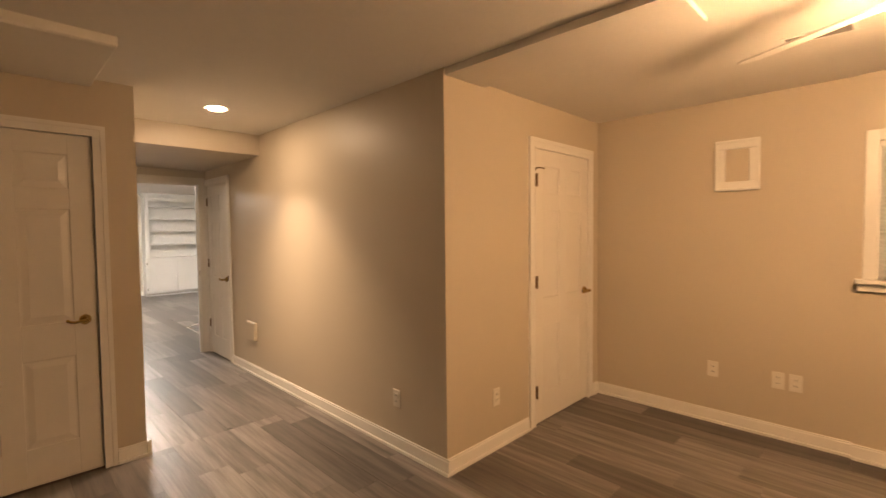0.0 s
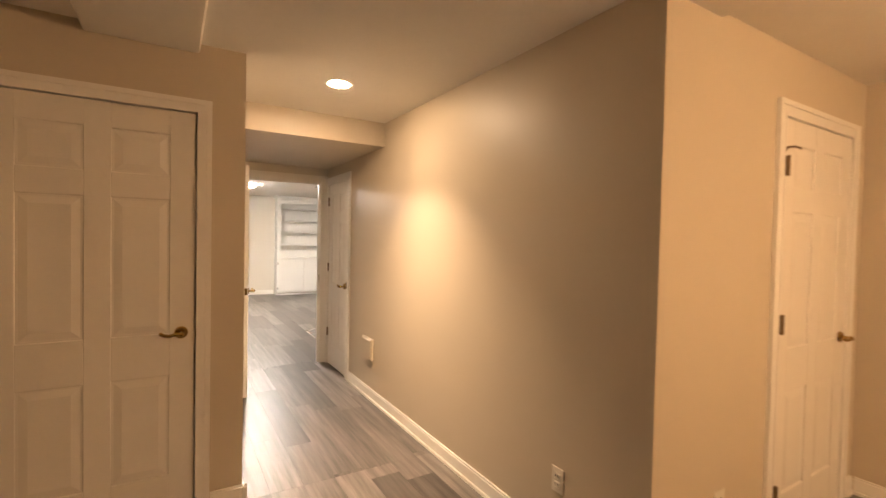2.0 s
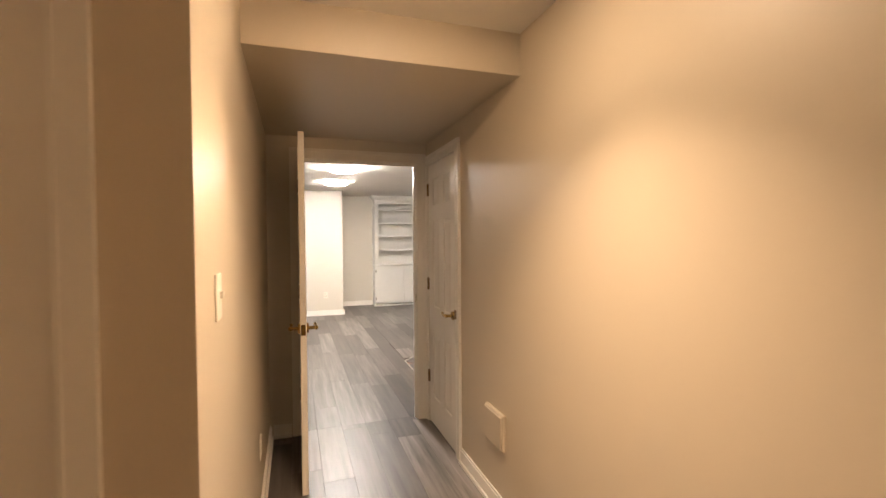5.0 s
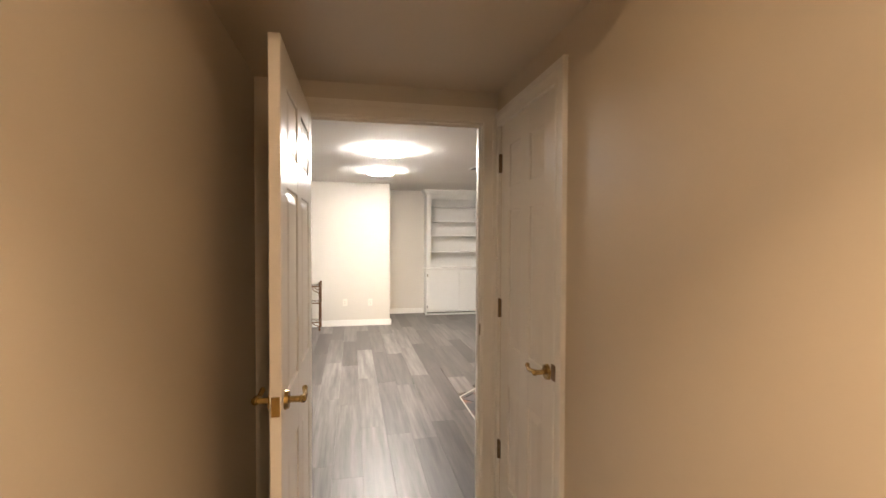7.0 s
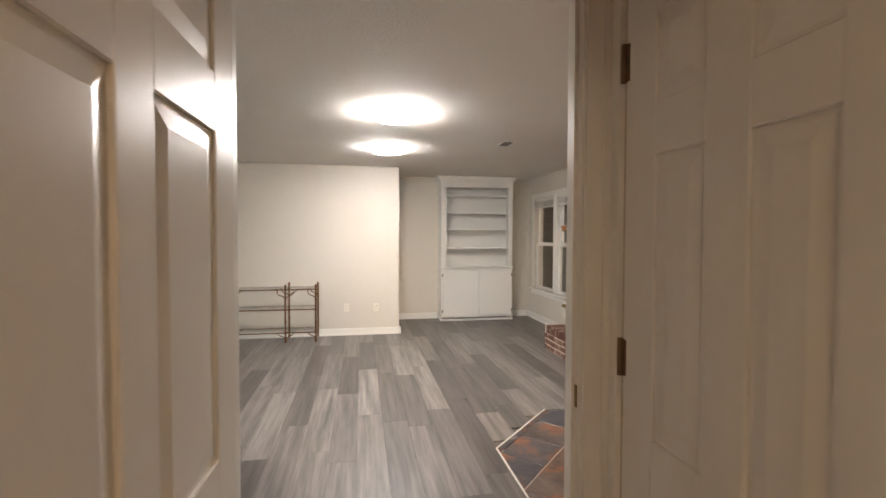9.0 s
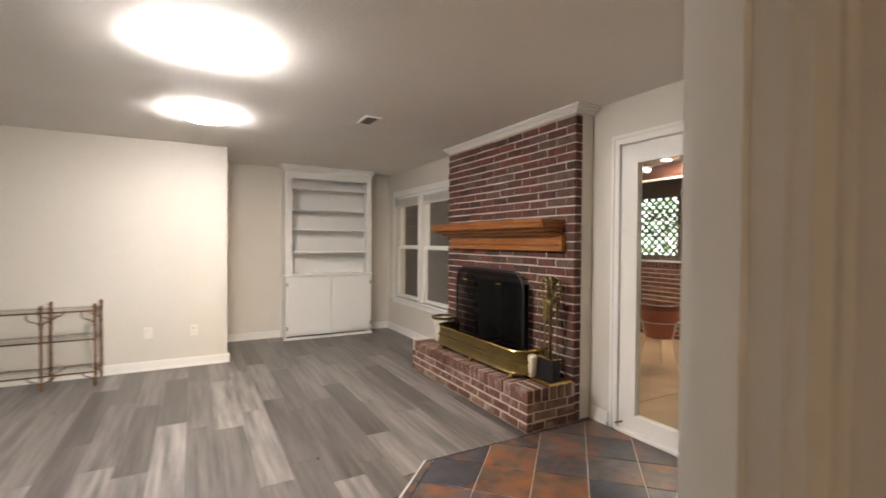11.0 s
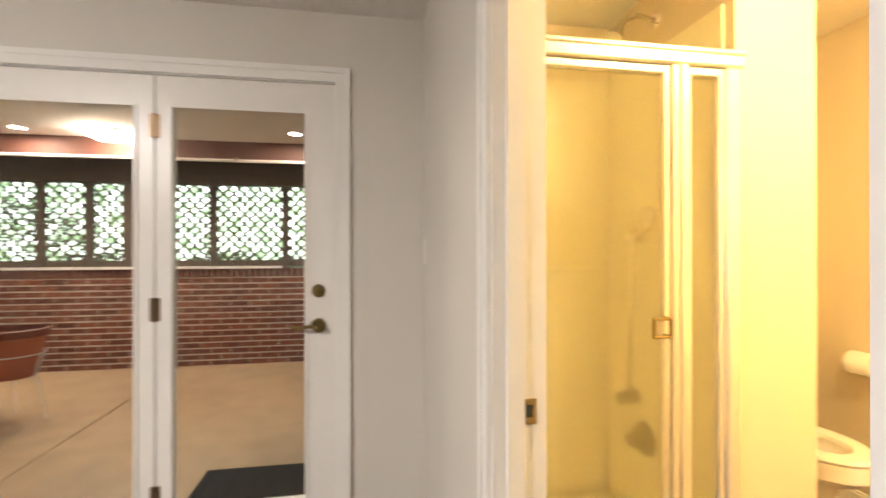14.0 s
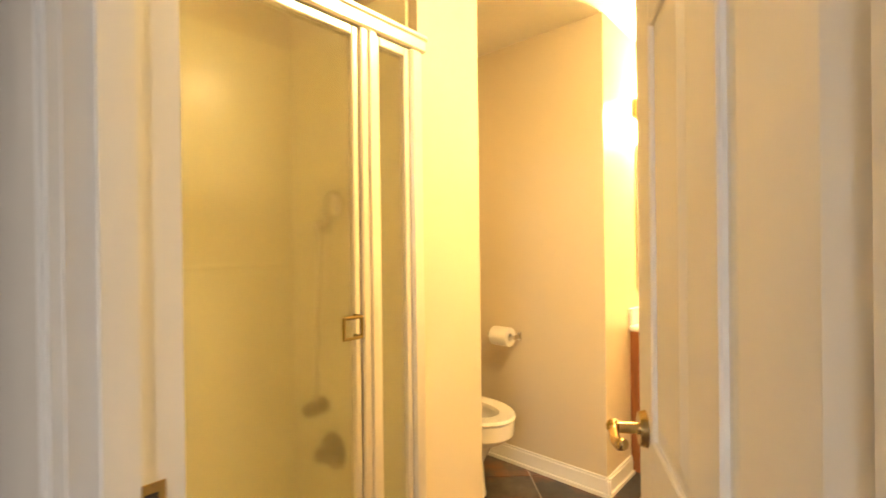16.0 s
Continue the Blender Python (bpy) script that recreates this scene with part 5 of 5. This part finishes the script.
tube(hd, [(3.150, 4.918, 1.058), (3.150, 4.976, 1.058), (3.150, 4.976, 1.002), (3.150, 4.918, 1.002)], 0.005)
part("door_pull", hd, M_BRASSOLD, sd, "square wire pull")
part("centre_post", boxes((3.172, 3.23, 4.832, 4.862, 0.145, 1.875), (3.176, 3.226, 4.862, 4.89, 0.145, 1.875), bevel=0.005), M_SATIN, shower)
fp2 = part("fixed_panel", boxes((3.184, 3.220, 4.815, 4.832, 0.15, 1.872), (3.184, 3.220, 4.695, 4.715, 0.15, 1.872), (3.184, 3.220, 4.715, 4.815, 1.845, 1.872), (3.184, 3.220, 4.715, 4.815, 0.15, 0.178), bevel=0.003), M_SATIN, shower)
part("pane", boxes((3.198, 3.204, 4.712, 4.818, 0.176, 1.848)), M_FROST, fp2, "frosted glass pane").visible_shadow = False
part("wall_jamb", boxes((3.172, 3.232, 4.642, 4.694, 0.12, 1.875), bevel=0.008), M_SATIN, shower)
part("wall_jamb", boxes((3.172, 3.232, 5.462, 5.479, 0.12, 1.875), bevel=0.004), M_SATIN, shower)
bm = cyl(bmesh.new(), (3.62, 4.642, 2.255), (3.62, 4.655, 2.255), 0.035, 0.028, 20)
tube(bm, [(3.62, 4.655, 2.255), (3.62, 4.72, 2.270), (3.62, 4.78, 2.245), (3.62, 4.80, 2.220)], 0.011, 12)
cyl(bm, (3.62, 4.80, 2.225), (3.62, 4.83, 2.170), 0.014, 0.034, 20)
part("shower_head", bm, M_CHROME, shower, "", True)
bm = bmesh.new()
tube(bm, [(3.69, 4.70, 1.32), (3.735, 4.70, 0.62)], 0.010, 12)
ball(bm, (3.575, 4.72, 1.405), 0.062, (1, 0.5, 0.9))
tube(bm, [(3.575, 4.72, 1.38), (3.63, 4.71, 1.345), (3.69, 4.70, 1.32)], 0.016, 12)
cyl(bm, (3.69, 4.654, 1.32), (3.69, 4.70, 1.32), 0.014)
part("hand_shower", bm, M_CHROME, shower, "hand shower on a slide bar", True)
part("shower_knob", ball(bmesh.new(), (3.650, 4.735, 1.33), 0.026), M_CHROME, shower, "bright round knob", True)
bm = cyl(bmesh.new(), (3.68, 4.654, 0.445), (3.68, 4.67, 0.445), 0.075, 0.066, 28)
cyl(bm, (3.68, 4.67, 0.445), (3.68, 4.73, 0.445), 0.036, 0.028, 18)
part("mixer_valve", bm, plain("dark_chrome", (0.22, 0.19, 0.15), 0.25, 1.0), shower, "round metal mixer plate", True)
bm = cyl(bmesh.new(), (3.745, 4.654, 0.615), (3.745, 4.74, 0.605), 0.034, 0.026, 18)
part("tub_spout", bm, bpy.data.materials["dark_chrome"], shower, "", True)

# toilet in its alcove, bowl towards the room
toilet = thing("toilet", "white porcelain toilet with the lid up", "toilet", pose(3.335, 3.90, 0))


def oval(bm, rings, seg=28, hollow=False):
    """Rings of (cx, rx, ry, z) bridged into one body."""
    rs = []
    for cx, rx, ry, z in rings:
        rs.append([bm.verts.new((cx + rx * math.cos(2 * math.pi * i / seg), ry * math.sin(2 * math.pi * i / seg), z)) for i in range(seg)])
    for p, q in zip(rs, rs[1:] + (rs[:1] if hollow else [])):
        for i in range(seg):
            bm.faces.new((p[i], p[(i + 1) % seg], q[(i + 1) % seg], q[i]))
    if not hollow:
        bm.faces.new(rs[0][::-1])
        bm.faces.new(rs[-1])
    return bm


part("bowl", oval(bmesh.new(), [(0.38, 0.20, 0.115, 0.0), (0.38, 0.195, 0.11, 0.03), (0.375, 0.18, 0.10, 0.16), (0.345, 0.20, 0.12, 0.255), (0.285, 0.225, 0.155, 0.305), (0.262, 0.238, 0.174, 0.335), (0.260, 0.241, 0.178, 0.405), (0.26, 0.19, 0.128, 0.405), (0.265, 0.145, 0.085, 0.31), (0.27, 0.05, 0.04, 0.28)]), M_PORCELAIN, toilet, "", True)
part("seat", oval(bmesh.new(), [(0.26, 0.243, 0.180, 0.408), (0.26, 0.247, 0.184, 0.418), (0.26, 0.24, 0.178, 0.430), (0.265, 0.168, 0.108, 0.428), (0.265, 0.163, 0.104, 0.410)], hollow=True), M_PORCELAIN, toilet, "white seat ring", True)
part("tank", boxes((0.49, 0.68, -0.23, 0.23, 0.38, 0.74), bevel=0.02), M_PORCELAIN, toilet)
part("tank_lid", boxes((0.48, 0.69, -0.24, 0.24, 0.742, 0.775), bevel=0.01), M_PORCELAIN, toilet)
lid = oval(bmesh.new(), [(0.0, 0.22, 0.185, 0.0), (0.0, 0.225, 0.19, 0.01), (0.0, 0.20, 0.17, 0.018)])
lid.transform(Matrix.Translation((0.468, 0, 0.62)) @ Matrix.Rotation(radians(-82), 4, "Y"))
part("seat_lid", lid, M_PORCELAIN, toilet, "raised white lid", True)
part("flush_lever", boxes((0.475, 0.49, 0.12, 0.19, 0.67, 0.685), bevel=0.003), M_CHROME, toilet)

holder = thing("toilet_paper_holder", "chrome paper holder with a white roll", "paper holder", pose(3.63, 3.49, 0.735))
part("bracket", boxes((-0.085, -0.06, 0.0, 0.012, -0.025, 0.025), (-0.08, -0.065, 0.012, 0.07, -0.012, 0.012), bevel=0.003), M_CHROME, holder)
part("bracket", boxes((0.085, 0.11, 0.0, 0.012, -0.025, 0.025), (0.09, 0.105, 0.012, 0.07, -0.012, 0.012), bevel=0.003), M_CHROME, holder)
part("spindle", cyl(bmesh.new(), (-0.07, 0.062, 0), (0.095, 0.062, 0), 0.008), M_CHROME, holder)
bm = bmesh.new()
seg = 28
prof = [(0.02, -0.048), (0.052, -0.05), (0.054, -0.045), (0.054, 0.058), (0.052, 0.063), (0.02, 0.062)]
rings = [[bm.verts.new((q, 0.062 + r * math.cos(2 * math.pi * i / seg), r * math.sin(2 * math.pi * i / seg))) for i in range(seg)] for r, q in prof]
for p0, p1 in zip(rings, rings[1:] + rings[:1]):
    for i in range(seg):
        bm.faces.new((p0[i], p0[(i + 1) % seg], p1[(i + 1) % seg], p1[i]))
part("paper_roll", bm, M_PAPER, holder, "white paper roll", True)

vanity = thing("vanity_cabinet", "cherry wood vanity with a white top", "vanity", pose(3.058, 3.17, 0))
part("body", boxes((-0.50, 0.0, -0.90, -0.005, 0.09, 0.775), (-0.44, 0.0, -0.88, -0.02, 0.0, 0.09)), M_CHERRY, vanity)
part("side_panel", boxes((-0.46, -0.05, -0.005, 0.003, 0.16, 0.72), bevel=0.002), M_CHERRY, vanity)
for y0, y1 in ((-0.87, -0.46), (-0.44, -0.03)):
    dr = part("cabinet_door", boxes((-0.52, -0.501, y0, y1, 0.13, 0.74), bevel=0.003), M_CHERRY, vanity)
    part("knob", ball(bmesh.new(), (-0.535, y1 - 0.05 if y0 < -0.5 else y0 + 0.05, 0.62), 0.014), M_BRASS, dr)
part("countertop", boxes((-0.53, 0.0, -0.92, 0.015, 0.776, 0.808), bevel=0.008), M_PORCELAIN, vanity, "white cultured marble top")
part("backsplash", boxes((-0.018, 0.0, -0.92, 0.015, 0.808, 0.90), bevel=0.004), M_PORCELAIN, vanity)
part("basin", lathe(bmesh.new(), [(0.17, 0.809), (0.20, 0.812), (0.195, 0.816), (0.165, 0.811)], (-0.27, -0.45, 0), 28, 1.0, 1.2, True), M_PORCELAIN, vanity, "", True)
part("faucet", tube(bmesh.new(), [(-0.07, -0.45, 0.808), (-0.07, -0.45, 0.90), (-0.11, -0.45, 0.93), (-0.18, -0.45, 0.915)], 0.012, 12), M_CHROME, vanity, "chrome faucet", True)
mirror = thing("wall_mirror", "frameless mirror over the vanity", "mirror", pose(3.058, 2.72, 1.40))
m, n, l, b = nodes_of("silvered_mirror")
b.inputs["Base Color"].default_value, b.inputs["Metallic"].default_value, b.inputs["Roughness"].default_value = (0.9, 0.9, 0.9, 1), 1.0, 0.02
part("glass", boxes((-0.008, 0.0, -0.42, 0.33, -0.42, 0.42), bevel=0.003), m, mirror)
bar = thing("vanity_light", "brass light bar with lit globes over the mirror", "wall lamp", pose(3.058, 2.72, 2.02))
part("back_plate", boxes((-0.03, 0.0, -0.36, 0.36, -0.05, 0.05), bevel=0.008), M_BRASS, bar)
GLOBE = glowing("lit_vanity_globe", (1.0, 0.67, 0.25), 950)
for i in range(4):
    y = -0.27 + 0.18 * i
    s = part("socket", cyl(bmesh.new(), (-0.03, y, 0), (-0.06, y, 0), 0.025), M_BRASS, bar)
    part("globe", ball(bmesh.new(), (-0.10, y, 0), 0.05), GLOBE, s, "glowing glass globe", True)

strike = thing("strike_plate", "brass strike plate on the bathroom jamb", "strike plate", pose(2.798, 5.515, 0.93))
part("plate", boxes((-0.0025, 0.0, -0.016, 0.016, -0.029, 0.026), bevel=0.001), M_BRASS, strike)
part("latch_hole", boxes((-0.0035, -0.002, -0.007, 0.008, -0.013, 0.013)), M_DARK, strike, "dark latch hole")
strike2 = thing("strike_plate", "bronze strike plate on the hallway door jamb", "strike plate", pose(1.683, 5.527, 0.965))
part("plate", boxes((-0.0025, 0.0, -0.014, 0.014, -0.03, 0.03)), M_BRASSOLD, strike2)

# unseen fill lamp, added to brighten the shower and bathroom walls
bl = thing("ceiling_light", "unseen round flush light, added to brighten the bathroom", "ceiling light", pose(2.52, 4.50, BC))
part("base_ring", lathe(bmesh.new(), [(0.12, 0.0), (0.12, -0.02), (0.11, -0.02), (0.11, 0.0)], seg=32, hollow=True), M_TRIM, bl)
part("diffuser", lathe(bmesh.new(), [(0.14, -0.012), (0.14, -0.035), (0.11, -0.06), (0.05, -0.075), (0.01, -0.078)], seg=32), glowing("bath_fill_glow", (1.0, 0.70, 0.29), 195), bl, "glowing warm diffuser", True)


# ---------------------------------------------------------------- floor pieces, last
floor_planks = thing("floor", "grey-brown wood-look vinyl plank floor", "floor", kind="structure")
PW, PL = 0.182, 1.22


def plank_mesh(w, l):
    bm = box(bmesh.new(), 0, w - 0.0007, 0, l - 0.0007, -0.012, 0.0)
    top = [e for e in bm.edges if all(v.co.z > -0.001 for v in e.verts)]
    bmesh.ops.bevel(bm, geom=top, offset=0.0005, segments=1, affect="EDGES")
    return mesh_of("plank", bm, M_PLANK)


full = plank_mesh(PW, PL)
rest = bmesh.new()
made = 0
rng = random.Random(7)
regions = [(-1.05, 4.0, 5.56, 11.93), (0.58, 1.77, 3.015, 5.56), (-2.6, 1.77, -0.9, 3.015), (1.77, 3.68, -0.9, 1.42), (-3.0, -1.05, 5.605, 11.0), (-3.0, 3.68, -3.0, -0.9), (-3.0, -2.6, -0.9, 3.015)]
for ri, (x0, x1, y0, y1) in enumerate(regions):
    i0, i1 = math.floor(x0 / PW), math.ceil(x1 / PW)
    for i in range(i0, i1):
        off = random.Random(i * 13 + 5).random() * PL
        j0 = math.floor((y0 - off) / PL)
        for j in range(j0, math.ceil((y1 - off) / PL)):
            a, b = max(x0, i * PW), min(x1, (i + 1) * PW)
            c, d = max(y0, j * PL + off), min(y1, (j + 1) * PL + off)
            if b - a < 0.004 or d - c < 0.004:
                continue
            # cut at the tiled entry
            if a > 1.984 and 5.53 <= c:
                if d < 7.2:
                    continue
                c = max(c, min(7.785, 5.235 + a + 0.09)) if c < 7.785 else c
                if d - c < 0.004:
                    continue
            elif b > 1.985 and c < 7.2 and d > 5.6 and c >= 5.53:
                b = 1.985
            if ri >= 4 or made >= 300:
                box(rest, a, b - 0.0018, c, d - 0.0018, -0.012, 0.0)
                continue
            whole = abs(b - a - PW) < 1e-6 and abs(d - c - PL) < 1e-6
            ob = new("plank", full if whole else plank_mesh(b - a, d - c))
            ob.location = (a, c, 0)
            ob.parent = floor_planks
            made += 1
if len(rest.verts):
    tagged(part("plank_rest", rest, M_PLANKREST, floor_planks), kind="stuff")

# slate tiles laid on the diagonal, clipped to the tiled areas
TP = 0.3025
tiles = thing("floor_tiles", "dark slate tiles laid diagonally at the garden door", "floor", kind="structure")
bath_tiles = thing("floor_bath", "dark slate tiles laid diagonally in the bathroom", "floor", kind="structure")


def clip(poly, nx, ny, c):
    """Keeps the part of a polygon where nx*x + ny*y <= c."""
    out = []
    for (x0, y0), (x1, y1) in zip(poly, poly[1:] + poly[:1]):
        d0, d1 = nx * x0 + ny * y0 - c, nx * x1 + ny * y1 - c
        if d0 <= 0:
            out.append((x0, y0))
        if (d0 < 0 < d1) or (d1 < 0 < d0):
            k = d0 / (d0 - d1)
            out.append((x0 + (x1 - x0) * k, y0 + (y1 - y0) * k))
    return out


def lay(parent, ox, oy, limits, x0, x1, y0, y1):
    s = TP / math.sqrt(2)
    g = 0.004
    for i in range(-40, 40):
        for j in range(-40, 40):
            cx, cy = ox + (i + j) * s, oy + (i - j) * s
            if not (x0 - 0.3 < cx < x1 + 0.3 and y0 - 0.3 < cy < y1 + 0.3):
                continue
            h = s - g
            poly = [(cx - h, cy), (cx, cy - h), (cx + h, cy), (cx, cy + h)]
            for nx, ny, c in limits:
                poly = clip(poly, nx, ny, c)
                if len(poly) < 3:
                    break
            if len(poly) < 3:
                continue
            area = abs(sum(a[0] * b[1] - b[0] * a[1] for a, b in zip(poly, poly[1:] + poly[:1]))) / 2
            if area < 0.0006:
                continue
            lift = random.Random(i * 91 + j).uniform(-0.0006, 0.0006)
            bm = bmesh.new()
            mx, my = sum(q[0] for q in poly) / len(poly), sum(q[1] for q in poly) / len(poly)
            lo = [bm.verts.new((x - mx, y - my, -0.012)) for x, y in poly]
            mid = [bm.verts.new((x - mx, y - my, -0.002 + lift)) for x, y in poly]
            top = [bm.verts.new(((x - mx) * 0.985, (y - my) * 0.985, lift)) for x, y in poly]
            for a, b in ((lo, mid), (mid, top)):
                for q in range(len(poly)):
                    r = (q + 1) % len(poly)
                    bm.faces.new((a[q], a[r], b[r], b[q]))
            bm.faces.new(top)
            ob = new("tile", mesh_of("tile", bm, M_SLATE))
            ob.location = (mx, my, 0)
            ob.parent = parent


Q = math.sqrt(0.5)
lay(tiles, 3.281, 7.588 - TP * Q, [(-1, 0, -1.998), (1, 0, 3.998), (0, -1, -5.60), (0, 1, 7.775), (-Q, Q, 5.222 * Q)], 2.0, 4.0, 5.6, 7.8)
lay(bath_tiles, 2.6, 4.2, [(-1, 0, -2.0), (1, 0, 4.0), (0, -1, -2.2), (0, 1, 5.60)], 2.0, 4.0, 2.2, 5.60)
M_EDGE = plain("satin_aluminium_edge", (0.55, 0.53, 0.50), 0.6, 0.25, vary=0.05)
setting("trim_tile_edge", boxes((1.983, 1.995, 5.605, 7.222, -0.012, 0.003), bevel=0.002), M_EDGE, "metal edge strip of the tiled floor", "trim")
bm = box(bmesh.new(), -0.405, 0.405, -0.0055, 0.0055, -0.012, 0.003)
bm.transform(Matrix.Translation((2.275, 7.505, 0)) @ Matrix.Rotation(radians(45), 4, "Z"))
setting("trim_tile_edge_diagonal", bm, M_EDGE, "metal edge strip of the tiled floor", "trim")
